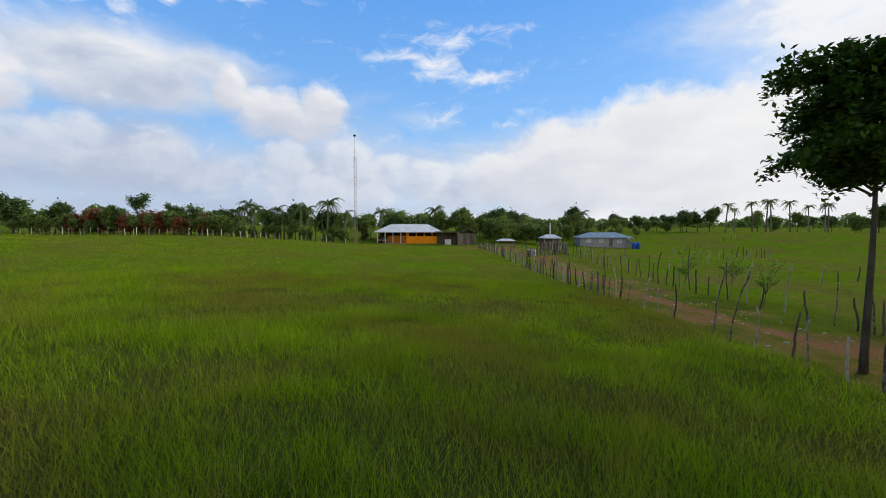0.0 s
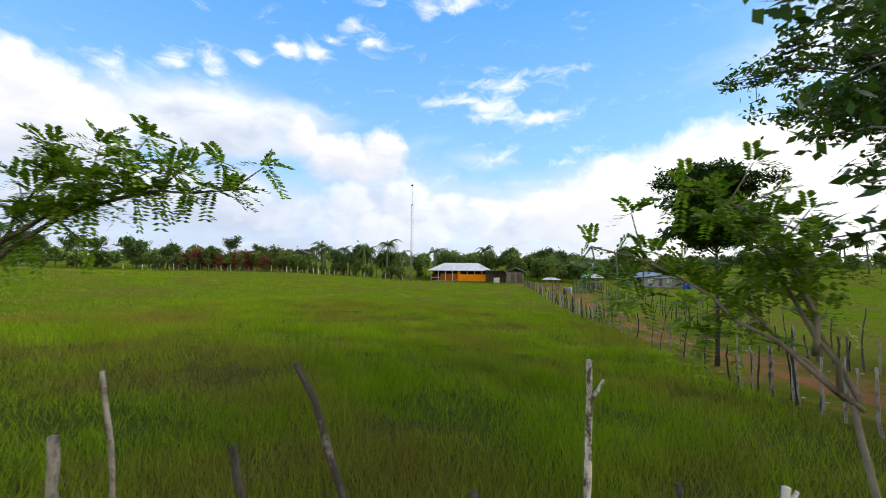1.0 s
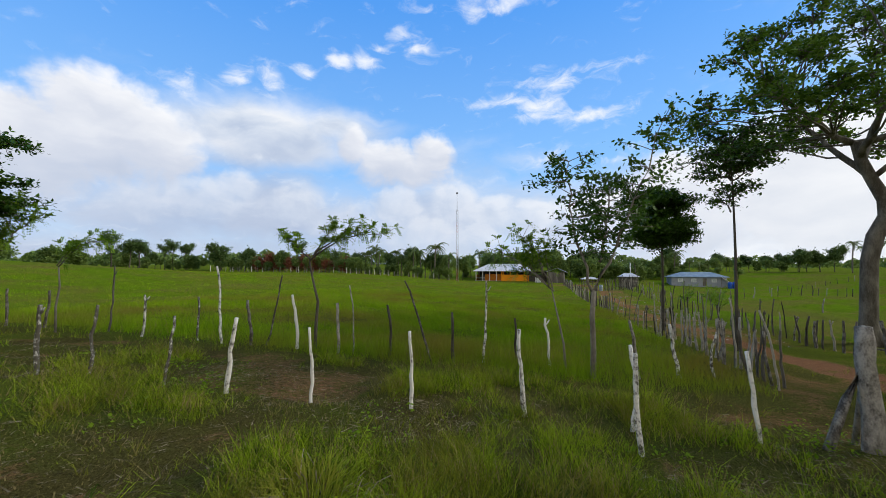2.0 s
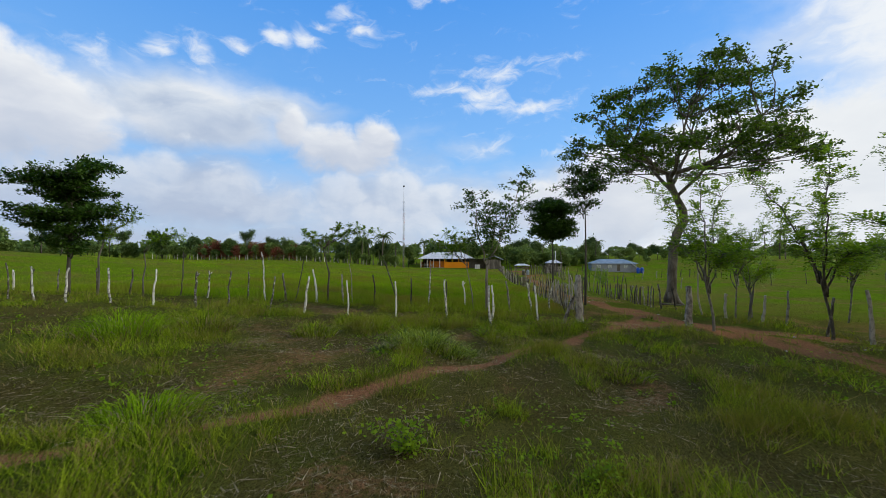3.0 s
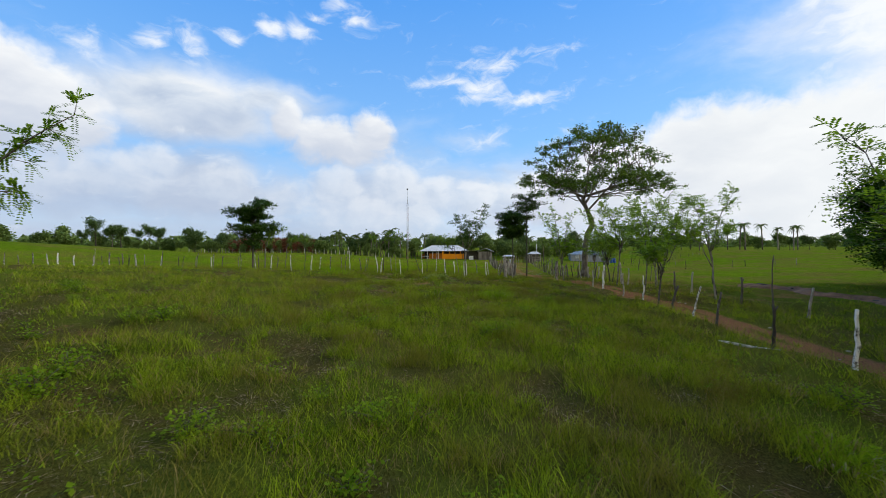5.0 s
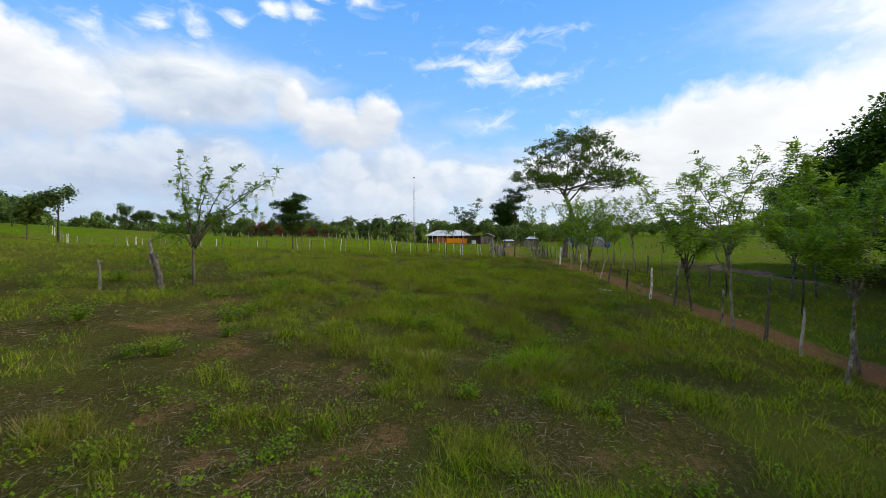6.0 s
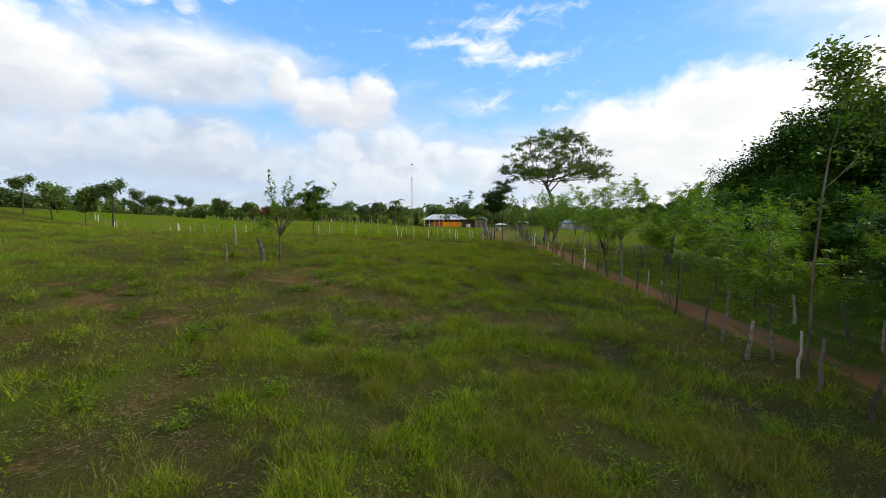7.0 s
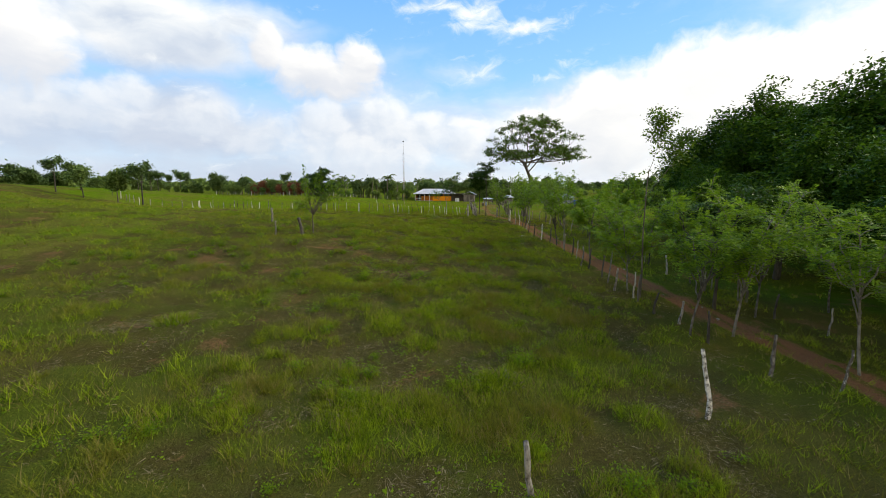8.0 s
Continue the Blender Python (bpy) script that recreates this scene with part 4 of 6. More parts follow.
# the airy tree in the field fence, two leaders
def two_leader_tree(stem, leaders, per, size, label, seed):
    """A slim stem that splits into leaning leaders, leaves in loose clumps along their upper parts."""
    rs = np.random.RandomState(seed)
    tree = plant("tree", label, "tree")
    paths, tips = [[(np.array(p, float), r) for p, r in stem]], []
    for start, end, bow, reach in leaders:
        s0, e0 = np.array(start, float), np.array(end, float)
        line = []
        for k in np.linspace(0, 1, 12):
            p = s0 + (e0 - s0) * k + np.array([bow * math.sin(k * math.pi), 0, 0]) + rs.normal(0, 0.03, 3)
            line.append((p, 0.045 * (1 - 0.8 * k)))
            if k > 0.22:
                for _ in range(4):
                    a = rs.uniform(0, 2 * np.pi)
                    ln = reach * rs.uniform(0.35, 1.0) * (0.45 + math.sin(math.pi * min(1.0, k * 0.9)))
                    q = p + np.array([math.cos(a) * ln, math.sin(a) * ln, rs.uniform(-0.05, 0.45) * ln])
                    paths.append([(p, 0.012), ((p + q) / 2 + [0, 0, 0.06], 0.009), (q, 0.005)])
                    tips += [(p + (q - p) * g, unit(q - p)) for g in (0.55, 0.8, 1.0)]
        paths.append(line)
    tube_object("trunk", paths, BARK, tree, 6, 0.07, seed)
    v, f = leaf_cloud(rs, tips, per, 0.11, size, 0.5, 0.5, 0.3)
    link_mesh("crown", v, f, DARK_LEAF, tree)
    return tree


airy = two_leader_tree([((0, 0, -0.2), 0.085), ((0.02, 0, 0.8), 0.075), ((0.0, 0, 1.6), 0.07), ((0.06, 0, 2.3), 0.06)],
                       [((0.04, 0, 2.2), (-0.55, 0.1, 5.75), -0.15, 1.0), ((0.05, 0, 2.25), (1.75, -0.1, 6.55), 0.10, 0.85), ((0.2, 0, 3.0), (0.5, 0.5, 5.2), 0.1, 0.8)], 11, 0.145, "slim airy tree with two leaning leaders in the fence line", 44)
set_down(airy, 5.45, -4.9, 0)
thin_tree = tiered_tree(9.5, [(6.5, 0.9, 4), (7.2, 1.5, 5), (7.9, 1.8, 6), (8.6, 1.6, 6), (9.1, 1.3, 6)], 0.085, 3, 0.20, DARK_LEAF, "tall thin-stemmed tree with a small feathery head", 58)
set_down(thin_tree, 12.0, 3.7)
left_tree = tiered_tree(5.7, [(2.1, 0.9, 3), (2.9, 1.7, 5), (3.6, 2.1, 7), (4.3, 2.2, 9), (4.8, 2.2, 10), (5.3, 1.7, 9), (5.5, 1.0, 6)], 0.11, 9, 0.19, DARK_LEAF, "bushy dark green tree with layered branches on the field's edge", 63)
set_down(left_tree, -14.6, -7.4, 150, 0.96)


def bowed_tree(stem, sprays, radius, label, seed, per=5, frond=0.32):
    """A living fence post that has sprouted: a drawn stem with leafy arching shoots."""
    rs = np.random.RandomState(seed)
    tree = plant("tree", label, "tree", "feathery trees along the fences")
    n = len(stem)
    paths = [[(np.array(p, float), radius * (1 - 0.55 * k / (n - 1))) for k, p in enumerate(stem)]]
    tips = []
    for start, end, rise in sprays:
        s, e = np.array(start, float), np.array(end, float)
        line = []
        for k in np.linspace(0, 1, 9):
            p = s + (e - s) * k + np.array([0, 0, rise * math.sin(k * math.pi)]) + rs.normal(0, 0.03, 3)
            line.append((p, radius * 0.42 * (1 - 0.85 * k) + 0.004))
            if k > 0.3:
                w = unit(e - s)
                tips.append((p, w))
                for _ in range(2):
                    tw = unit(w + rs.normal(0, 0.7, 3))
                    q = p + tw * rs.uniform(0.15, 0.45)
                    paths.append([(p, 0.008), ((p + q) / 2, 0.006), (q, 0.004)])
                    tips.append((q, tw))
        paths.append(line)
    tube_object("trunk", paths, BARK, tree, 6, 0.07, seed)
    v, f = fronds(rs, tips, per, frond, 9, 0.017, 0.065)
    link_mesh("crown", v, f, FEATHER_LEAF, tree)
    return tree


# sprouting posts in the field fence
arch = bowed_tree([(0, 0, -0.1), (0.02, 0, 0.8), (0.08, 0, 1.5), (-0.12, 0, 2.2), (-0.25, 0.02, 2.75)],
                  [((-0.25, 0, 2.7), (2.25, 0.05, 3.52), 0.34), ((-0.1, 0, 2.9), (1.5, -0.1, 3.72), 0.12), ((-0.25, 0, 2.75), (-1.2, 0.2, 3.5), 0.1), ((-0.2, 0, 2.75), (0.5, 0.1, 3.72), 0.1)],
                  0.055, "living fence post sprouting one long leafy arching branch", 5, 7, 0.26)
set_down(arch, -2.6, -4.9)
lean_r = bowed_tree([(0, 0, -0.1), (-0.06, 0, 0.8), (-0.22, 0, 1.6), (-0.36, 0, 2.28)],
                    [((-0.34, 0, 2.2), (-1.45, 0.3, 3.25), 0.05), ((-0.36, 0, 2.28), (-1.25, 0.1, 3.85), 0.12), ((-0.36, 0, 2.28), (-2.15, 0.2, 3.45), 0.16), ((-0.36, 0, 2.28), (-0.55, 0.5, 3.5), 0.05), ((-0.5, 0, 2.6), (-0.9, -0.1, 3.55), 0.05)],
                    0.040, "leaning young tree with fine feathery leaves in the fence line", 7, 4, 0.26)
set_down(lean_r, 4.8, -4.6)
lean_l = bowed_tree([(0, 0, -0.1), (0.05, 0, 1.0), (0.0, 0, 1.9), (0.25, 0, 2.6)],
                    [((0.2, 0, 2.5), (1.9, 0.2, 3.9), 0.2), ((0.25, 0, 2.6), (1.0, 0.1, 4.2), 0.2), ((0.2, 0, 2.4), (0.6, -0.2, 3.3), 0.1)],
                    0.06, "slender sprouting post beside the bushy tree", 8, 6)
set_down(lean_l, -13.9, -6.6)
bent_l = bowed_tree([(0, 0, -0.1), (-0.05, 0, 0.9), (0.1, 0, 1.6), (0.0, 0, 2.3)],
                    [((0.0, 0, 2.3), (1.9, 0.3, 3.2), 0.3), ((0.0, 0, 2.3), (0.9, -0.1, 2.9), 0.2)],
                    0.045, "crooked post with a thin arching leafy shoot", 9, 5)
set_down(bent_l, -12.2, -5.7)


def lopped_tree():
    """Pollarded young tree out in the pasture."""
    fan = [(-0.7, 0.2, 5.3, 0.1), (-0.4, -0.2, 4.3, 0.1), (0.3, 0.3, 4.6, 0.05), (3.5, 0.4, 4.5, 0.35), (2.1, -0.2, 4.7, 0.2), (2.8, 0.1, 3.1, 0.45), (-1.3, 0.1, 2.6, 0.2), (1.2, -0.4, 4.6, 0.15), (-0.5, 0.5, 3.4, 0.1), (2.6, 0.6, 4.2, 0.3), (1.0, 0.4, 2.9, 0.15), (-1.0, -0.3, 2.2, 0.15)]
    t = bowed_tree([(0, 0, -0.1), (0.03, 0, 0.6), (0.0, 0, 1.2), (0.05, 0, 1.75)], [((0.04, 0, 1.55 + 0.02 * k), (x, y, z), rise) for k, (x, y, z, rise) in enumerate(fan)],
                   0.070, "pollarded young tree with long feathery shoots standing in the pasture", 21, 5, 0.30)
    return set_down(t, -3.3, -38.1)


lopped_tree()

# light feathery trees in the fence by the track; four shapes repeated
def spray_tree(seed, top, spread, lean, label, per=3, low=0.27):
    """A slender pale stem that forks low into arching limbs with layered feathery sprays."""
    rs = np.random.RandomState(seed)
    tree = plant("tree", label, "tree", "feathery trees along the fences")
    h = top * rs.uniform(low, low + 0.08)
    fork = np.array([lean * h, rs.uniform(-0.2, 0.2), h])
    paths, tips = [[(np.array([lean * h * k * k + 0.05 * math.sin(5 * k + seed), fork[1] * k, -0.2 + (h + 0.2) * k]), 0.046 - 0.016 * k) for k in np.linspace(0, 1, 7)]], []
    n = 7
    for i in range(n):
        a = i * 2 * np.pi / n + rs.uniform(-0.4, 0.4)
        r = spread * rs.uniform(0.55, 1.0)
        e = fork + np.array([math.cos(a) * r + lean * 0.8, math.sin(a) * r, (top - h) * (rs.uniform(0.75, 1.0) if i % 2 else rs.uniform(0.18, 0.6))])
        c = fork + (e - fork) * [0.35, 0.35, 0.65]
        f0 = paths[0][rs.randint(4, 7)][0]
        limb = []
        for k in np.linspace(0, 1, 9):
            p = f0 * (1 - k) ** 2 + c * 2 * k * (1 - k) + e * k * k + rs.normal(0, 0.04, 3)
            limb.append((p, 0.026 * (1 - k) + 0.006))
            if k > 0.35:
                for _ in range(3):
                    w = unit(np.append(rs.normal(0, 1, 2), rs.uniform(-0.15, 0.35)) + 0.5 * unit(e - f0))
                    ln = rs.uniform(0.35, 0.95) * spread * 0.42
                    q = p + w * ln
                    paths.append([(p, 0.010), ((p + q) / 2 + [0, 0, 0.05], 0.007), (q, 0.004)])
                    tips += [(p + w * ln * g, w) for g in (0.4, 0.7, 1.0)]
        paths.append(limb)
    tube_object("trunk", paths, PALE_BARK, tree, 5, 0.07, seed, "pale lichen-spotted stem")
    v, f = fronds(rs, tips, per, 0.34, 5, 0.024, 0.095)
    link_mesh("crown", v, f, FEATHER_LEAF, tree)
    return tree


kinds = [
    spray_tree(71, 5.0, 1.7, 0.12, "light green feathery-leaved young tree along the fence", 4, 0.40),
    spray_tree(72, 5.0, 2.0, -0.10, "light green spreading tree with a forked pale trunk", 4, 0.36),
    spray_tree(73, 5.0, 2.1, 0.22, "low light green tree leaning over the track", 4, 0.36),
    spray_tree(74, 5.0, 1.5, 0.03, "slim light green tree with a thin pale trunk", 4, 0.42),
]
open_kinds = [
    spray_tree(75, 5.0, 1.45, 0.10, "open thin-leaved young tree in the track fence", 2, 0.40),
    spray_tree(76, 5.0, 1.55, -0.08, "sparse feathery tree with slender pale limbs", 2, 0.36),
]
# x, y, height
spots = [(17.8, -2.9, 4.8), (17.5, -9.2, 6.2), (16.7, -13.9, 5.8), (20.6, -10.8, 6.0), (16.8, -18.8, 6.0), (15.9, -23.2, 5.2), (20.1, -20.2, 6.0), (19.3, -1.7, 4.6), (23.2, -2.5, 4.8), (17.7, -34.8, 6.2), (17.8, -37.9, 5.8), (18.9, -41.6, 5.8), (18.6, -46.8, 5.4),
         (19.1, -48.9, 5.2), (19.3, -55.4, 5.6), (21.2, -54.9, 6.2), (24.8, -46.5, 4.8), (23.6, -39.5, 4.6), (23.4, -58.0, 5.6), (27.0, -55.5, 5.8), (24.6, -30.4, 6.2), (13.9, -8.6, 5.9), (27.0, -28.6, 6.4), (17.7, 30.0, 2.7), (18.6, 26.5, 2.9), (18.1, 23.0, 2.4), (24.2, -51.5, 5.6), (27.2, -37.6, 5.4), (28.6, -42.0, 6.0), (29.0, -49.6, 6.2), (26.0, -59.5, 5.6), (29.5, -56.0, 6.4), (23.2, -63.2, 5.4)]
rnd = random.Random(8)
stood = set()
for k, (x, y, h) in enumerate(spots):
    s = h / 5.0
    kind = open_kinds[k % 2] if x < 24 and (y > -40 or k % 3 == 0) else kinds[k % 4]
    if kind.name in stood:
        repeat(kind, x, y, rnd.uniform(0, 360), s * rnd.uniform(0.95, 1.05))
    else:
        stood.add(kind.name)
        set_down(kind, x, y, rnd.uniform(0, 360), s)
repeat(left_tree, 22.8, -50.6, 70, 0.86, "dense dark green young tree on the far side of the track")
tall_r = leafy_tree(81, 9.6, dict(UPRIGHT, bare=0.62, out=0.85, shrink=0.34), 2, 8.6, (0.05, -0.02, 1), 0.05, 34, 0.24, 0.16, BROAD_LEAF, BARK, "tall slim tree with broad leaves beside the track", 0.5, 0.35)
set_down(tall_r, 19.4, -49.8)

# heavy dark woodland trees
wood = [leafy_tree(90 + k, 12.0, dict(ROUND, bare=0.10, out=1.15, lift=0.45, shrink=0.58), 2, 9.5, (0.03 * k, 0, 1), 0.42, 36, 0.50, 0.32, WOOD_LEAF, DARK_BARK, "massive dense dark green woodland tree", 0.55, 0.6, group="woodland trees", sides=5, least=0.06) for k in range(3)]
thick = [(39, -12, 0.85, 1), (47, -19, 1.4, 2), (42, -25, 1.12, 0), (54, -28, 1.5, 1), (47, -33, 1.3, 2), (40, -36, 0.95, 1), (52, -42, 1.25, 0), (43, -45, 1.05, 1), (36.5, -46, 0.85, 2), (38, -56, 1.0, 0), (33.5, -30, 0.62, 0), (31.8, -41.5, 0.62, 1), (32.5, -51.5, 0.66, 2), (34.5, -20, 0.6, 2), (50, -8, 1.3, 1), (44, -17, 1.28, 0), (60, -4, 1.55, 0), (64, -18, 1.7, 2), (42.5, -6.5, 0.92, 2), (36, -27, 0.75, 1), (37, -39, 0.8, 0)]
used = set()
for x, y, s, k in thick:
    turn = rnd.uniform(0, 360)
    if k in used:
        repeat(wood[k], x, y, turn, s)
    else:
        used.add(k)
        set_down(wood[k], x, y, turn, s)


# ---- the far tree line ----
def palm(height, label, seed, royal=False):
    rs = np.random.RandomState(seed)
    tree = plant("palm_tree", label, "palm tree", "palms")
    bend = rs.uniform(-0.06, 0.06, 2)
    stem = []
    for k in np.linspace(0, 1, 8):
        r = (0.20 + (0.07 * math.sin(k * 3.0) if royal else 0)) * (1 - 0.35 * k)
        stem.append((np.array([bend[0] * height * k * k, bend[1] * height * k * k, -0.2 + height * k]), r))
    tube_object("trunk", [stem], BARK, tree, 7, 0.03, seed)
    head = stem[-1][0]
    V = []
    for k in range(17):
        a = k * 2.4 + rs.uniform(-0.2, 0.2)
        up = rs.uniform(-0.1, 1.5)
        ln = rs.uniform(2.2, 2.9) if royal else rs.uniform(2.6, 3.4)
        o = np.array([math.cos(a), math.sin(a), 0])
        sd = np.array([-math.sin(a), math.cos(a), 0])
        s = np.linspace(0.03, 1, 15)[:, None]
        mid = head + o * s * ln * 0.85 + np.array([0, 0, 1.0]) * (up * s * ln * 0.8 - ln * 0.95 * s**2)
        ahead = np.gradient(mid, axis=0)
        for sg in (-1, 1):
            tip = mid + (sd * sg * 0.40 + np.array([0, 0, -0.42]) + rs.normal(0, 0.05, (15, 3))) * (1.05 - 0.8 * np.abs(s - 0.3)) + ahead * 0.8
            V.append(np.stack([mid - ahead * 0.25, mid + ahead * 0.75, tip], 1).reshape(-1, 3))
    V = np.concatenate(V)
    link_mesh("crown", V, np.arange(len(V)).reshape(-1, 3), PALM_LEAF, tree)
    return tree


def far_tree(seed, top, opts, label, mat, per=5, size=0.75, reach=0.55, bare=None):
    o = dict(opts)
    if bare is not None:
        o["bare"] = bare
    return leafy_tree(seed, top, o, 2, top * 0.75, (0, 0, 1), top * 0.022, per, reach, size, mat, DARK_BARK, label, 0.6, 0.5, group="far tree line", sides=4, least=0.045)


# the green kinds wear leaf colours with distance haze painted in
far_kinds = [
    far_tree(101, 6.0, ROUND, "bushy green tree in the far hedge line", HAZY_LEAF, 6, 0.58),
    far_tree(102, 7.5, dict(ROUND, out=1.1), "broad dark tree behind the far fence", HAZY_DARK_LEAF, 6, 0.58),
    far_tree(103, 8.0, UPRIGHT, "slim tall tree with a high head in the far line", HAZY_DARK_LEAF, 12, 0.42, 0.45, 0.6),
    far_tree(104, 5.0, dict(ROUND, bare=0.15), "low dense green shrub tree in the far line", HAZY_LEAF, 4, 0.7),
    far_tree(105, 7.0, dict(SPREADING, bare=0.35), "wide-limbed green tree behind the houses", HAZY_LEAF, 5, 0.58),
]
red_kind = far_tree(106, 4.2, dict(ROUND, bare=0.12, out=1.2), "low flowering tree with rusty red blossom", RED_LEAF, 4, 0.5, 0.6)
coco = [palm(6.0, "coconut palm in the far tree line", 1), palm(7.4, "taller coconut palm with a leaning stem", 2)]
royals = palm(10.0, "royal palm with a pale straight trunk on the grassy hill", 5, True)


def first_or_copy(state, ob, x, y, turn, scale, tall=1.0):
    if ob.name in state:
        return repeat(ob, x, y, turn, scale, "", 0.1, tall)
    state.add(ob.name)
    ob.matrix_basis = Matrix.Translation((x, y, land_at(x, y) - 0.1)) @ pose(0, 0, 0, 0, 0, turn) @ Matrix.Scale(scale, 4)
    return ob


seen = set()
rnd = random.Random(17)


def hedge(x0, y0, x1, y1, count, picks, depth=6.0, lo=0.7, hi=1.2):
    for k in range(count):
        f = (k + rnd.uniform(0.1, 0.9)) / count
        x, y = x0 + (x1 - x0) * f + rnd.uniform(-1, 1), y0 + (y1 - y0) * f + rnd.uniform(0, depth)
        first_or_copy(seen, rnd.choice(picks), x, y, rnd.uniform(0, 360), 1.2 * rnd.uniform(lo, hi), rnd.uniform(0.85, 1.2))


A, B, C, D, E5 = far_kinds
hedge(-150, 92, -100, 92, 14, [A, B, C, C, D], 10, 0.7, 1.0)
hedge(-100, 94, -80, 94, 8, [D, D, A], 5, 0.45, 0.65)
hedge(-84, 91, -46, 89, 16, [red_kind, red_kind, D, red_kind, A], 4, 0.6, 0.95)
hedge(-84, 97, -46, 95, 10, [A, C, D, D, coco[0]], 6, 0.5, 0.75)
hedge(-48, 91, -20, 95, 20, [A, coco[0], coco[0], coco[1], B, coco[0]], 8, 0.65, 0.95)
hedge(-24, 122, 34, 124, 22, [A, B, E5, coco[0], A, D], 9, 0.65, 1.1)
hedge(11.5, 112, 30, 112, 8, [E5, A, D], 6, 0.65, 0.95)
hedge(30, 128, 62, 138, 15, [A, B, coco[0], D, A], 9, 0.55, 0.9)
hedge(60, 150, 92, 158, 12, [A, D, B], 9, 0.55, 0.8)
hedge(84, 148, 98, 150, 5, [B, B, E5], 7, 0.75, 0.95)
for x, y, s, kind in ((-97, 93, 1.15, B), (-88, 93.5, 0.95, B), (-69, 93, 1.1, C), (-60.5, 93, 0.85, C), (-57.5, 94, 0.95, E5), (-51, 94, 0.8, B), (-12.6, 121, 1.0, B)):
    first_or_copy(seen, kind, x, y, x * 29, s)
hedge(-150, -30, -112, 82, 26, [A, B, C, D], 14, 0.8, 1.2)
hedge(130, 168, 210, 150, 14, [A, D, B], 10, 0.8, 1.1)
hedge(-150, 90, -46, 88, 26, [D, D, A], 3, 0.4, 0.6)
hedge(-46, 88, -22, 92, 12, [D, A], 3, 0.35, 0.6)
hedge(-24, 121, 62, 130, 24, [D, D, A], 3, 0.4, 0.7)
for x, y, s, kind in ((-42.0, -11.2, 0.84, C), (-46.0, -11.4, 0.9, A), (-55.3, -8.0, 0.75, E5), (-61.4, -7.0, 0.75, C), (-66.0, 2.0, 0.7, B)):
    first_or_copy(seen, kind, x, y, x * 37, s, 1.0)
for x, y, s in ((96, 140, 0.95), (101, 143, 0.8), (112.5, 150, 1.05), (117.5, 150, 1.1), (121, 152, 1.15), (128, 152, 1.1), (133, 150, 0.95), (140, 151, 1.0), (143, 153, 1.05)):
    first_or_copy(seen, royals, x, y, x * 51, s)
for x, y, s in ((-27, 96, 1.25), (-18, 118, 1.2), (-3, 124, 1.25), (40, 130, 1.0), (44, 133, 1.1), (27, 104, 0.9)):
    first_or_copy(seen, coco[1], x, y, x * 91, s)


def far_woods():
    """The wooded rise behind everything, one canopy after another."""
    rs = np.random.RandomState(77)
    cen = []
    for _ in range(430):
        a, r = radians(rs.uniform(-64, 64)), rs.uniform(165, 620)
        x, y = r * math.sin(a), r * math.cos(a) - 10
        if a > 0.55 and r < 240 or 52 < x < 175 and y < 190:
            continue
        cen.append((x, y, land_at(x, y), rs.uniform(2.6, 5.5), rs.uniform(4.0, 7.5) + 0.008 * r))
    V = []
    for x, y, z, w, h in cen:
        n = 150
        d = rs.normal(0, 1, (n, 3))
        d /= np.linalg.norm(d, axis=1, keepdims=True)
        d[:, 2] = np.abs(d[:, 2]) * 1.1 - 0.35
        c = np.array([x, y, z + h * 0.5]) + d * np.array([w, w, h * 0.5]) * rs.uniform(0.7, 1.08, (n, 1))
        u, s = rs.normal(0, 1, (n, 3)), rs.normal(0, 1, (n, 3))
        u /= np.linalg.norm(u, axis=1, keepdims=True)
        s = np.cross(u, s)
        s /= np.linalg.norm(s, axis=1, keepdims=True)
        q = 0.75 * rs.uniform(0.6, 1.4, (n, 1))
        V.append(np.stack([c - u * q, c + s * q * 0.7, c + u * q, c - s * q * 0.7], 1).reshape(-1, 3))
    V = np.concatenate(V)
    k = 4 * np.arange(len(V) // 4)[:, None]
    # leaf colour already holds the painted haze
    ob = link_mesh("far_woods", V, np.concatenate([k + [0, 1, 2], k + [0, 2, 3]], 0), HAZY_LEAF)
    tagged(ob, "dense green woodland on the rise behind the farm", "woodland", kind="stuff")


far_woods()

# ---- fences ----
def post_mesh(seed, h, lean=0.0, bend=0.0, r=0.05, fork=False):
    """An unhewn stake: crooked, knotty and cut slanting at the top. Returns its mesh."""
    rs = np.random.RandomState(seed)
    line, n = [], 8
    sway = rs.normal(0, 0.018, (n + 1, 2)).cumsum(0)
    for k in range(n + 1):
        f = k / n
        x = lean * f + bend * math.sin(f * math.pi) + sway[k, 0]
        line.append((np.array([x, sway[k, 1] + 0.05 * lean * f * rs.uniform(-1, 1), -0.25 + (h + 0.25) * f]), r * (1.12 - 0.35 * f) * rs.uniform(0.9, 1.1)))
    paths = [line]
    if fork:
        p, q = line[-2][0], line[-1][0]
        paths.append([(p, r * 0.6), (p + [0.07, 0.02, 0.07], r * 0.5), (p + [0.12, 0.03, 0.16], r * 0.35)])
    v, f = tube_arrays(paths, 7, 0.13, seed)
    me = bpy.data.meshes.new("post")
    me.from_pydata(v.tolist(), [], [tuple(q) if q[2] != q[3] else tuple(q[:3]) for q in f.tolist()])
    me.polygons.foreach_set("use_smooth", np.ones(len(me.polygons), bool))
    return me


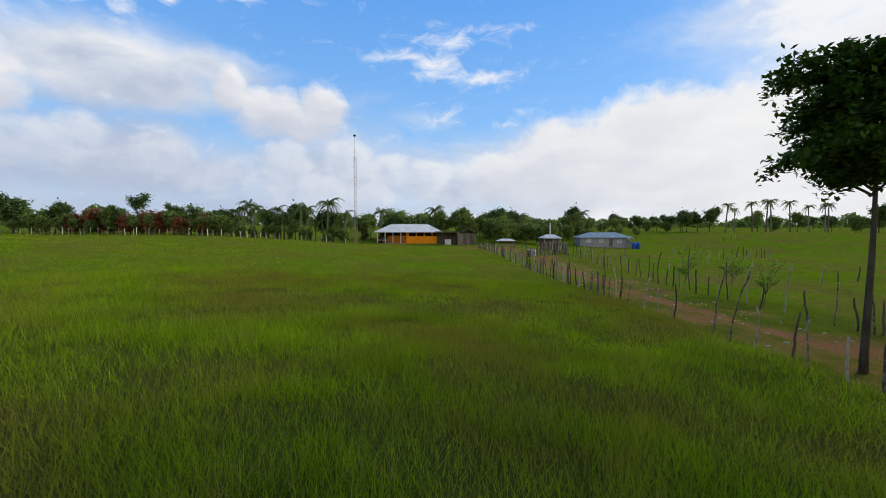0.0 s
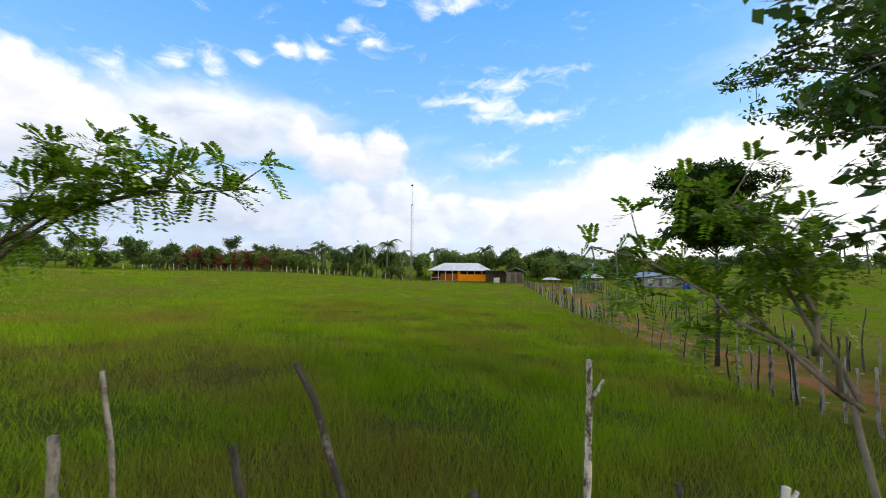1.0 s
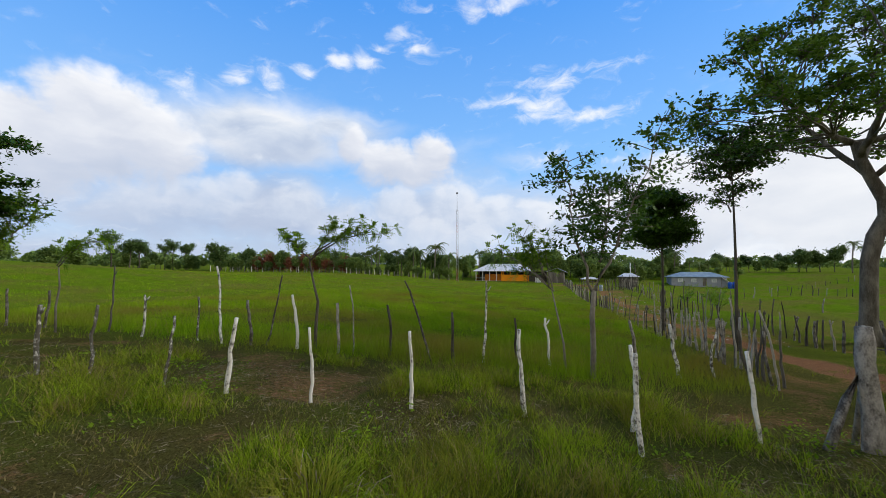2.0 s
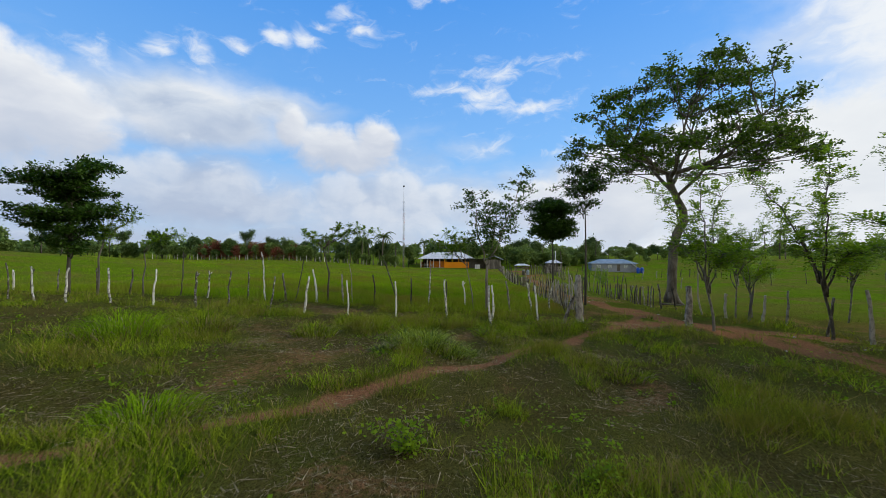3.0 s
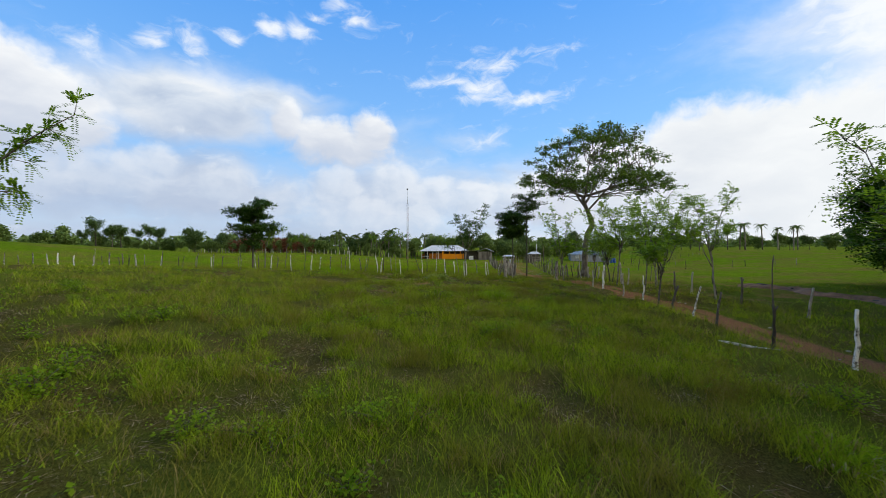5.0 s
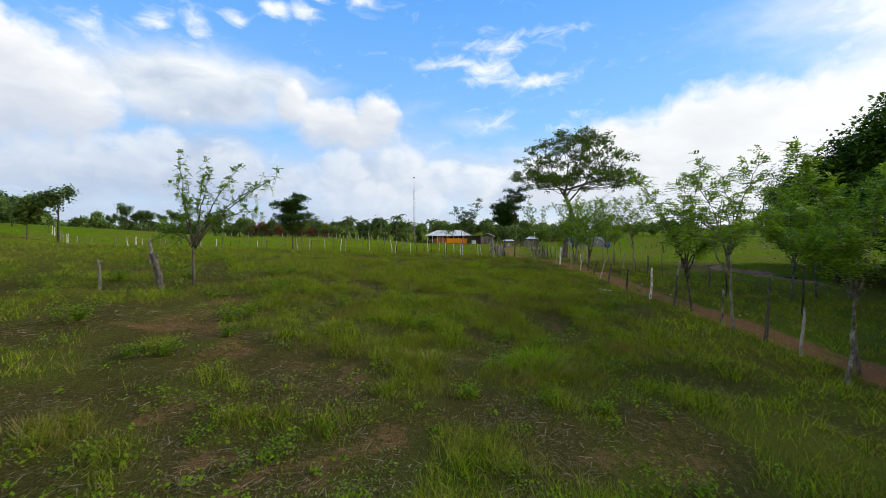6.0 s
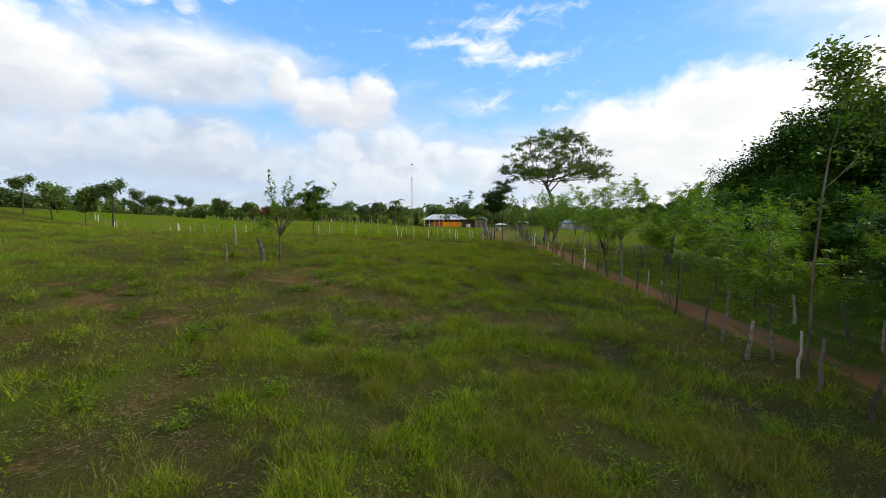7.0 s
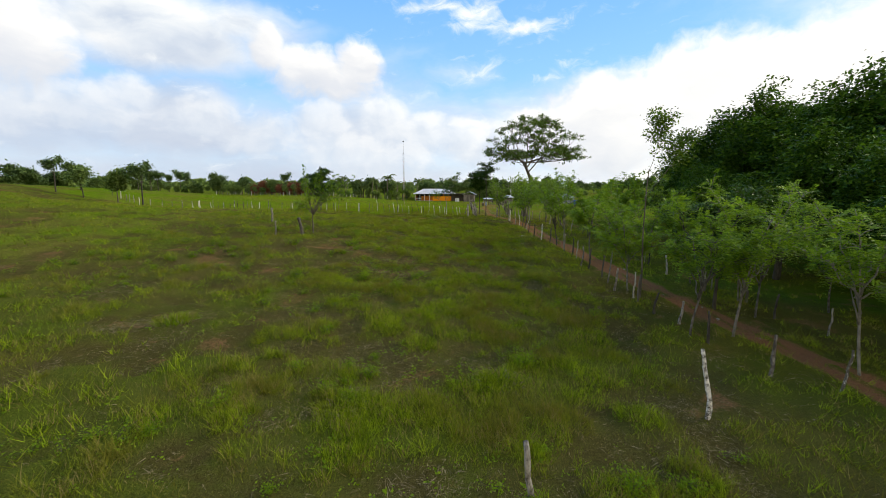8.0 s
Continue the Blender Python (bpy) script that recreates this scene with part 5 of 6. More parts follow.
def fence(label, posts, mats, r=0.05, seed=0):
    """One fence: an empty at its first post, every stake a part. posts: x, y, height, lean."""
    rs = random.Random(seed)
    x0, y0 = posts[0][:2]
    root = tagged(new("fence"), label, "fence", "stake fences")
    root.location = (x0, y0, land_at(x0, y0))
    for k, (x, y, h, lean, *bow) in enumerate(posts):
        me = post_mesh(seed * 1000 + k, h, lean, bow[0] if bow else rs.uniform(-0.05, 0.05) * h, r * rs.uniform(0.7, 1.2) * (0.72 if h > 1.9 else 1), rs.random() < 0.15)
        me.materials.append(bow[1] if len(bow) > 1 else rs.choice(mats))
        ob = new("post", me)
        ob.parent = root
        ob.location = (x - x0, y - y0, land_at(x, y) - land_at(x0, y0))
        ob.rotation_euler = (0, 0, rs.uniform(-0.3, 0.3))
    return root


def line_of(rs, a, b, gap, lo, hi, lean=0.12, tall=0.0):
    """Stakes from a to b at about that gap."""
    n = max(1, int(math.hypot(b[0] - a[0], b[1] - a[1]) / gap))
    out = []
    for k in range(n):
        f = (k + rs.uniform(-0.3, 0.3)) / n
        h = rs.uniform(lo, hi) * (rs.uniform(1.4, 1.9) if rs.random() < tall else 1)
        out.append((a[0] + (b[0] - a[0]) * f + rs.uniform(-0.12, 0.12), a[1] + (b[1] - a[1]) * f + rs.uniform(-0.12, 0.12), h, rs.uniform(-lean, lean)))
    return out


rs = random.Random(3)
white_row = [(-10.99, -10.60, 1.36, 0.02, -0.04, WHITE_POST), (-9.30, -10.41, 1.36, -0.02, -0.04, WHITE_POST), (-7.63, -10.22, 1.42, 0.05, 0.02, WHITE_POST), (-5.92, -10.02, 1.48, 0.06, -0.02, WHITE_POST), (-4.66, -9.88, 1.36, 0.16, -0.04, WHITE_POST), (-3.08, -9.70, 1.39, 0.20, 0.04, WHITE_POST), (-1.66, -9.54, 1.45, 0.20, 0.00, WHITE_POST), (0.04, -9.35, 1.39, -0.03, 0.04, WHITE_POST), (1.95, -9.13, 1.39, 0.00, 0.04, WHITE_POST), (3.89, -8.91, 1.45, -0.20, 0.00, WHITE_POST), (5.74, -8.70, 1.39, -0.06, 0.04, WHITE_POST), (5.64, -9.63, 1.52, -0.04), (7.51, -8.82, 1.36, -0.1)]
white_row += line_of(rs, (-12.6, -10.7), (-24, -9.4), 1.75, 1.25, 1.5)
fence("fence of lichen-white stakes across the pasture", white_row, [WHITE_POST, WHITE_POST, WHITE_POST, GREY_POST], 0.043, 11)
fence("far end of the pale stake fence climbing the slope", line_of(rs, (-24.5, -9.4), (-46, -6.5), 1.9, 1.2, 1.5) + line_of(rs, (-46, -6.5), (-62, 4), 2.2, 1.2, 1.5), [WHITE_POST, GREY_POST], 0.06, 12)
field_row = [(-15.26, -5.4, 1.39, 0.01), (-13.29, -5.3, 1.33, 0.06), (-6.76, -5.1, 1.42, -0.03), (-4.77, -5.0, 1.42, -0.09), (-3.1, -5.0, 1.65, -0.2), (-1.85, -4.9, 1.5, -0.02), (-0.16, -4.8, 1.47, -0.1), (1.75, -4.9, 1.4, -0.05), (2.5, -4.4, 2.35, 0.09), (3.48, -4.1, 1.35, -0.11), (4.48, -4.15, 1.4, -0.11), (6.6, -4.5, 1.5, -0.16), (7.7, -4.0, 1.42, -0.24), (8.69, -3.6, 1.24, -0.04), (9.37, -4.23, 1.4, -0.31), (9.95, -3.94, 2.0, -0.37), (1.15, -4.9, 2.27, -0.82, 0.09, GREY_POST), (-1.35, -4.84, 2.05, -0.06), (-4.49, -4.78, 2.23, 0.44), (-5.8, -5.1, 2.48, -0.28), (-9.0, -5.2, 1.4, 0.1), (-10.6, -5.1, 2.3, 0.2)]
field_row += line_of(rs, (-16.8, -5.9), (-40, -3.0), 1.8, 1.2, 1.5, 0.15, 0.2)
fence("grey crooked stake fence along the long grass field", field_row, [GREY_POST, GREY_POST, DARK_POST, WHITE_POST], 0.044, 13)
lane_w = [(9.57, 21.12, 1.37, 0.18), (9.65, 19.79, 1.45, 0.17), (10.0, 19.2, 1.27, 0.14), (9.92, 17.46, 1.45, 0.0), (9.7, 14.6, 2.45, 0.23), (9.85, 14.0, 2.49, 0.55), (9.85, 12.96, 1.42, 0.06), (10.0, 11.6, 1.28, 0.1), (9.5, 10.49, 1.44, 0.02), (9.6, 9.6, 1.06, -0.01), (9.6, 8.75, 1.44, -0.06)]
lane_w += line_of(rs, (9.7, 7.4), (10.3, -3.6), 0.26, 1.15, 1.6, 0.2, 0.1)
fence("weathered stake fence on the field side of the lane", lane_w, [GREY_POST, GREY_POST, DARK_POST], 0.036, 14)
fence("close-set dark stakes running along the lane to the farm", line_of(rs, (9.7, 22.2), (8.2, 48), 0.5, 1.15, 1.6, 0.2, 0.12) + line_of(rs, (8.2, 48), (7.9, 92), 0.85, 1.1, 1.6, 0.2), [DARK_POST, GREY_POST], 0.05, 15)
lane_e = [(17.14, 23.07, 2.39, 0.2), (17.19, 22.17, 1.38, 0.13), (17.15, 20.53, 2.55, 0.2), (16.62, 18.59, 1.36, -0.05), (16.88, 17.6, 2.46, 0.2)]
lane_e += line_of(rs, (16.8, 16.5), (16.4, 3.5), 0.55, 1.2, 1.5, 0.2, 0.25) + line_of(rs, (17.2, 24.5), (18.0, 76), 1.05, 1.2, 1.7, 0.25, 0.3)
fence("crooked stake fence on the pasture side of the lane", lane_e, [DARK_POST, GREY_POST], 0.05, 16)
fence("palisade of close upright stakes round the cattle pen", line_of(rs, (13.5, 60), (18.5, 60.5), 0.22, 1.5, 2.1, 0.1) + line_of(rs, (18.5, 61), (18.8, 72), 0.4, 1.4, 2.0, 0.1), [DARK_POST, GREY_POST], 0.05, 17)
track_row = [(14.83, -17.46, 1.49, 0.0), (14.85, -14.76, 1.15, 0.0), (15.64, -22.0, 1.29, 0.05), (15.3, -19.8, 1.3, 0.05), (16.0, -24.43, 1.1, 0.23), (15.9, -26.59, 1.19, 0.3), (16.02, -28.23, 1.24, 0.14), (16.25, -30.79, 1.33, 0.05), (16.6, -33.2, 1.48, 0.12), (17.2, -34.4, 1.39, 0.12), (17.97, -36.6, 1.37, 0.08), (18.14, -39.0, 1.3, 0.05), (18.16, -40.66, 1.45, 0.08), (18.08, -42.3, 1.49, 0.17), (18.35, -43.7, 1.48, 0.09), (18.64, -45.65, 1.47, 0.1), (18.94, -50.13, 1.4, 0.07), (18.66, -51.2, 1.4, 0.13), (19.14, -52.3, 1.07, 0.12), (19.7, -53.6, 1.04, 0.11), (19.7, -55.9, 1.3, -0.01), (16.61, -61.79, 1.8, -0.15), (20.24, -58.51, 1.39, 0.08), (21.4, -59.77, 1.27, 0.23), (11.85, -65.4, 1.1, -0.09), (18.5, -48.6, 1.3, 0.1)]
fence("grey stake fence beside the red earth track", track_row, [GREY_POST, WHITE_POST, GREY_POST, DARK_POST], 0.054, 18)
far_side = line_of(rs, (16.4, 2.5), (18.6, -12), 1.3, 1.2, 1.6, 0.25, 0.25) + [(19.07, -14.63, 1.41, 0.05), (19.71, -16.11, 1.38, -0.04)] + line_of(rs, (20.0, -18), (22.5, -36), 2.0, 1.2, 1.5, 0.2, 0.15) + line_of(rs, (22.8, -38), (27.5, -62), 2.2, 1.2, 1.5, 0.2)
fence("crooked stakes on the far side of the track", far_side, [GREY_POST, DARK_POST], 0.058, 19)
fence("row of stakes along the far edge of the field", line_of(rs, (-95, 87), (-46, 85), 1.25, 1.2, 1.7, 0.12) + line_of(rs, (-46, 85), (-20, 90), 1.3, 1.2, 1.6, 0.12), [WHITE_POST, GREY_POST], 0.07, 20)
fence("scattered stakes in the pasture below the hill", line_of(rs, (22, 40), (60, 75), 3.2, 1.2, 1.6, 0.15) + line_of(rs, (30, 33), (72, 45), 4.5, 1.2, 1.5, 0.15) + line_of(rs, (56, 100), (90, 120), 3.0, 1.2, 1.5), [DARK_POST, GREY_POST], 0.055, 21)


def gate_post(x, y, h, r, label, brace=None):
    """A stout squared gate timber, with a leaning brace if given."""
    root = tagged(new("gate_post"), label, "gate post", "gateway posts")
    root.location = (x, y, land_at(x, y))
    me = post_mesh(int(x * 77), h, -0.08, 0.03, r)
    me.materials.append(GREY_POST)
    ob = new("timber", me)
    ob.parent = root
    if brace:
        bx, by, bh = brace
        tube_object("brace", [[(np.array([bx, by, -0.2]), 0.07), (np.array([bx * 0.5, by * 0.5, bh * 0.5]), 0.065), (np.array([0.02, 0.0, bh]), 0.055)]], GREY_POST, root, 7, 0.12, 5)
        tube_object("brace", [[(np.array([0.05, 0.5, -0.2]), 0.05), (np.array([0.02, 0.2, bh * 0.6]), 0.05), (np.array([0.0, 0.05, bh * 0.95]), 0.045)]], GREY_POST, root, 7, 0.12, 6)


gate_post(9.1, -8.5, 1.86, 0.13, "stout weathered gate post with a leaning brace", (-0.68, -0.1, 1.5))
gate_post(13.5, -7.5, 1.63, 0.14, "stout weathered gate post beside the track")
for x, y, h, r, lean, lab in ((-5.7, -40.1, 1.15, 0.055, 0.05, "short pale stump standing in the pasture"), (-9.0, -34.0, 1.35, 0.10, 0.08, "thick ivy-clad stump in the pasture"), (-3.6, -39.4, 1.42, 0.14, -0.28, "thick broken stump with a leaning stub")):
    me = post_mesh(int(-x * 100), h, lean, 0.05, r, True)
    me.materials.append(PALE_BARK)
    st = tagged(new("stump", me), lab, "stump", "stumps in the pasture")
    st.location = (x, y, land_at(x, y))


def fallen_log(x, y, length, r, turn, label, mat):
    line = [(np.array([length * (k / 6 - 0.5), 0.06 * math.sin(k * 1.7), r * 0.8 + 0.02 * math.sin(k)]), r * (1 - 0.07 * k)) for k in range(7)]
    ob = tube_object("log", [line], mat, None, 8, 0.12, int(x * 10))
    tagged(ob, label, "log")
    ob.matrix_basis = Matrix.Translation((x, y, land_at(x, y))) @ pose(0, 0, 0, 0, 0, turn)


fallen_log(15.3, -31.2, 1.7, 0.05, -40, "bleached branch lying by the track", WHITE_POST)
fallen_log(19.2, 7.0, 2.2, 0.08, -18, "fallen branch at the foot of the old tree", DARK_POST)
fallen_log(29.9, -9.5, 3.6, 0.13, -85, "long dark fallen trunk in the low pasture", DARK_POST)
fallen_log(31.2, -18.5, 3.4, 0.12, -72, "dark fallen trunk on the cut earth bank", DARK_POST)


def earth_bank():
    """A lumpy ridge of thrown-up earth across the low pasture."""
    rs = np.random.RandomState(14)
    bm = bmesh.new()
    rows = []
    for k in range(46):
        f = k / 45
        x, y = 28.9 + 2.6 * f + 0.6 * math.sin(k * 0.5), -4.5 - 19.5 * f
        row = []
        for j in range(9):
            g = j / 8 - 0.5
            h = 0.36 * math.cos(g * math.pi) * (0.55 + 0.6 * rs.rand()) * min(1, 6 * f, 6 * (1 - f)) - 0.12
            row.append(bm.verts.new((x + 2.3 * g + rs.uniform(-0.08, 0.08), y + rs.uniform(-0.1, 0.1), land_at(x + 2.3 * g, y) + h)))
        rows.append(row)
    for a, b in zip(rows, rows[1:]):
        for j in range(8):
            bm.faces.new((a[j], a[j + 1], b[j + 1], b[j]))
    bmesh.ops.recalc_face_normals(bm, faces=bm.faces)
    ob = bm_object("earth_bank", bm, EARTH_BANK, None, "", True)
    tagged(ob, "low dark bank of thrown-up earth in the pasture", "earth bank", kind="structure")


earth_bank()


# ---- farm buildings ----
def box_bm(x0, x1, y0, y1, z0, z1, bevel=0.015):
    bm = bmesh.new()
    bmesh.ops.create_cube(bm, size=1)
    bmesh.ops.scale(bm, vec=(x1 - x0, y1 - y0, z1 - z0), verts=bm.verts)
    bmesh.ops.translate(bm, vec=((x0 + x1) / 2, (y0 + y1) / 2, (z0 + z1) / 2), verts=bm.verts)
    if bevel:
        bmesh.ops.bevel(bm, geom=bm.edges[:], offset=bevel, segments=1, affect="EDGES")
    return bm


def hip_roof(w, d, z0, z1, over, inset, ribs=0.45):
    """Corrugated hip roof sheets, 6 cm thick at the eaves, with a raised rib every so often."""
    bm = bmesh.new()
    x, y = w / 2 + over, d / 2 + over
    low = [(-x, -y), (x, -y), (x, y), (-x, y)]
    r0, r1 = (-w / 2 + inset, 0, z1), (w / 2 - inset, 0, z1)
    vs = [bm.verts.new((a, b, z0)) for a, b in low]
    vt = [bm.verts.new(r0), bm.verts.new(r1)]
    vb = [bm.verts.new((a * 0.995, b * 0.995, z0 - 0.07)) for a, b in low]
    for f in ((vs[0], vs[1], vt[1], vt[0]), (vs[1], vs[2], vt[1]), (vs[2], vs[3], vt[0], vt[1]), (vs[3], vs[0], vt[0])):
        bm.faces.new(f)
    for k in range(4):
        bm.faces.new((vb[k], vb[(k + 1) % 4], vs[(k + 1) % 4], vs[k]))
    bm.faces.new(vb[::-1])
    n = int(2 * x / ribs)
    for k in range(1, n):
        px = -x + 2 * x * k / n
        f = 1.0
        edge = w / 2 - inset
        if abs(px) > edge:
            f = max(0.04, (x - abs(px)) / (x - edge))
        for sg in (-1, 1):
            a, b = Vector((px, sg * y, z0 + 0.012)), Vector((px, sg * y * (1 - f), z0 + (z1 - z0) * f + 0.012))
            q = [bm.verts.new(p) for p in (a + Vector((-0.03, 0, 0)), a + Vector((0.03, 0, 0)), b + Vector((0.03, 0, 0)), b + Vector((-0.03, 0, 0)), (a + b) / 2 * 0 + a + Vector((0, 0, 0.045)), b + Vector((0, 0, 0.045)))]
            bm.faces.new((q[0], q[4], q[5], q[3]))
            bm.faces.new((q[4], q[1], q[2], q[5]))
    bmesh.ops.recalc_face_normals(bm, faces=bm.faces)
    return bm


def at(root, x, y, turn=0.0, drop=0.0):
    root.matrix_basis = Matrix.Translation((x, y, land_at(x, y) - drop)) @ pose(0, 0, 0, 0, 0, turn)
    return root


def orange_house():
    h = tagged(new("house"), "low open-sided orange house with a pale zinc hip roof", "house")
    w, d = 17.4, 8.5
    part("roof", hip_roof(w, d, 2.95, 5.15, 0.75, 3.6), ZINC, h, "pale corrugated zinc sheets")
    # set-back left wall: its shade is put into the darker orange
    part("wall", box_bm(-w / 2 + 3.0, -0.6, -d / 2 + 0.5, -d / 2 + 0.68, -0.4, 2.0), SHADED_ORANGE, h, "orange half wall in a shaded tone")
    part("rail", box_bm(-w / 2 + 0.2, -w / 2 + 3.0, -d / 2 + 0.1, -d / 2 + 0.16, 0.75, 0.9), WHITE_PAINT, h, "white verandah rail")
    part("wall", box_bm(-0.4, w / 2 - 0.1, -d / 2 - 0.05, -d / 2 + 0.15, -0.4, 1.85), ORANGE, h, "orange half wall in a sunlit tone")
    part("wall", box_bm(-w / 2 + 0.2, w / 2 - 0.2, d / 2 - 0.2, d / 2, -0.4, 2.9), SHADED_ORANGE, h)
    for sx in (-1, 1):
        part("wall", box_bm(sx * (w / 2 - 0.3) - 0.09, sx * (w / 2 - 0.3) + 0.09, -d / 2 + 0.3, d / 2 - 0.2, -0.4, 1.8), SHADED_ORANGE, h)
    part("floor_slab", box_bm(-w / 2, w / 2, -d / 2, d / 2, -0.5, 0.02), STONE, h)
    # added dark sheet that imitates the unlit interior behind the openings
    part("partition", box_bm(-w / 2 + 0.8, w / 2 - 0.8, 0.6, 0.75, 0, 2.85), SHADE, h)
    for k in range(9):
        x = -w / 2 + 0.25 + (w - 0.5) * k / 8
        part("column", box_bm(x - 0.11, x + 0.11, -d / 2 - 0.02, -d / 2 + 0.2, -0.3, 2.95), ORANGE if k > 3 else WHITE_PAINT, h)
    part("column", box_bm(-0.62, -0.30, -d / 2 - 0.1, -d / 2 + 0.25, -0.3, 2.95), ORANGE, h)
    part("beam", box_bm(-w / 2, w / 2, -d / 2, -d / 2 + 0.16, 2.72, 2.95), PLANK, h)
    for k in range(5):  # open brick grille
        for j in range(4):
            part("grille_block", box_bm(-7.3 + 0.34 * k, -7.07 + 0.34 * k, -d / 2 + 0.42, -d / 2 + 0.52, 0.25 + 0.34 * j, 0.47 + 0.34 * j), PLANK, h)
    part("ridge_cap", box_bm(-w / 2 + 3.6, w / 2 - 3.6, -0.12, 0.12, 5.12, 5.20), ZINC, h)
    return at(h, -9.4, 115.5, 1.5)


def plank_wall(root, x0, x1, y, z0, z1, mat, width=0.24):
    n = int((x1 - x0) / width)
    for k in range(n):
        a = x0 + (x1 - x0) * k / n
        j = 0.012 * ((k * 7) % 3)
        part("plank", box_bm(a + 0.006, a + (x1 - x0) / n - 0.006, y - 0.02 - j, y + 0.02 - j, z0, z1 - 0.03 * ((k * 5) % 4), 0.004), mat, root)


def shack():
    h = tagged(new("shack"), "weathered grey plank shack with a rusty lean-to roof", "shack")
    plank_wall(h, -1.7, 1.7, -1.5, -0.2, 2.2, PLANK)
    part("wall", box_bm(-1.7, -1.6, -1.45, 1.5, -0.2, 2.2), PLANK, h)
    part("wall", box_bm(1.6, 1.7, -1.45, 1.5, -0.2, 2.2), PLANK, h)
    part("wall", box_bm(-1.7, 1.7, 1.4, 1.5, -0.2, 2.2), PLANK, h)
    bm = bmesh.new()
    pts = [(-2.1, -1.9, 2.25), (0.2, -1.9, 3.1), (2.3, -1.9, 2.15)]
    a = [bm.verts.new(p) for p in pts] + [bm.verts.new((x, 1.9, z)) for x, _, z in pts]
    b = [bm.verts.new(v.co - Vector((0, 0, 0.06))) for v in a]
    for s, fl in ((a, False), (b, True)):
        for q in ((0, 1, 4, 3), (1, 2, 5, 4)):
            bm.faces.new([s[i] for i in (q[::-1] if fl else q)])
    for i, j in ((0, 1), (1, 2), (2, 5), (5, 4), (4, 3), (3, 0)):
        bm.faces.new((a[i], a[j], b[j], b[i]))
    bmesh.ops.recalc_face_normals(bm, faces=bm.faces)
    part("roof", bm, STEEL, h, "dull grey sheet roof")
    part("lean_to_roof", box_bm(-6.2, -1.6, -1.8, 1.6, 2.45, 2.52), DARK_POST, h)
    for x in (-6.0, -4.0, -2.1):
        for y in (-1.6, 1.4):
            part("post", box_bm(x - 0.06, x + 0.06, y - 0.06, y + 0.06, -0.2, 2.46), DARK_POST, h)
    part("wall", box_bm(-6.0, -2.0, 1.3, 1.36, -0.2, 2.3), DARK_POST, h)
    at(h, 6.4, 108.5, -4)
    h.scale = (1.35, 1.35, 1.35)
    g = tagged(new("crate"), "white slatted wooden crate beside the shack", "crate")
    for k in range(4):
        part("slat", box_bm(-0.8, 0.8, -0.04, 0.0, 0.1 + 0.36 * k, 0.3 + 0.36 * k), WHITE_PAINT, g)
    for x in (-0.75, 0.75):
        part("upright", box_bm(x - 0.06, x + 0.06, 0.0, 0.06, -0.1, 1.5), WHITE_PAINT, g)
    part("side", box_bm(-0.8, 0.8, 0.9, 0.95, 0, 1.4), WHITE_PAINT, g)
    at(g, 1.3, 106.0)


def hut():
    h = tagged(new("hut"), "small slatted shelter under a pale zinc roof", "hut")
    w, d = 3.1, 3.0
    part("roof", hip_roof(w, d, 2.3, 3.0, 0.35, 0.7), ZINC, h, "pale zinc sheets")
    for x in (-w / 2, 0.2, w / 2):
        for y in (-d / 2, d / 2):
            part("post", box_bm(x - 0.07, x + 0.07, y - 0.07, y + 0.07, -0.3, 2.32), GREY_POST, h)
    for k in range(6):
        part("slat", box_bm(-w / 2, w / 2, -d / 2 - 0.08, -d / 2 - 0.04, 0.15 + 0.24 * k, 0.32 + 0.24 * k), PLANK, h)
    part("floor_deck", box_bm(-w / 2, w / 2, -d / 2, d / 2, 0.35, 0.45), PLANK, h)
    part("wall", box_bm(-w / 2, w / 2, d / 2 - 0.1, d / 2, 0, 2.3), PLANK, h)
    at(h, 21.3, 82.0, 4)
    p = tube_object("utility_pole", [[(np.array([0, 0, -0.3]), 0.11), (np.array([0.02, 0, 2.5]), 0.10), (np.array([0.0, 0, 5.6]), 0.08)]], WHITE_PAINT, None, 9, 0.02, 1)
    tagged(p, "pale straight utility pole behind the slatted shelter", "pole")
    at(p, 22.6, 87.0)


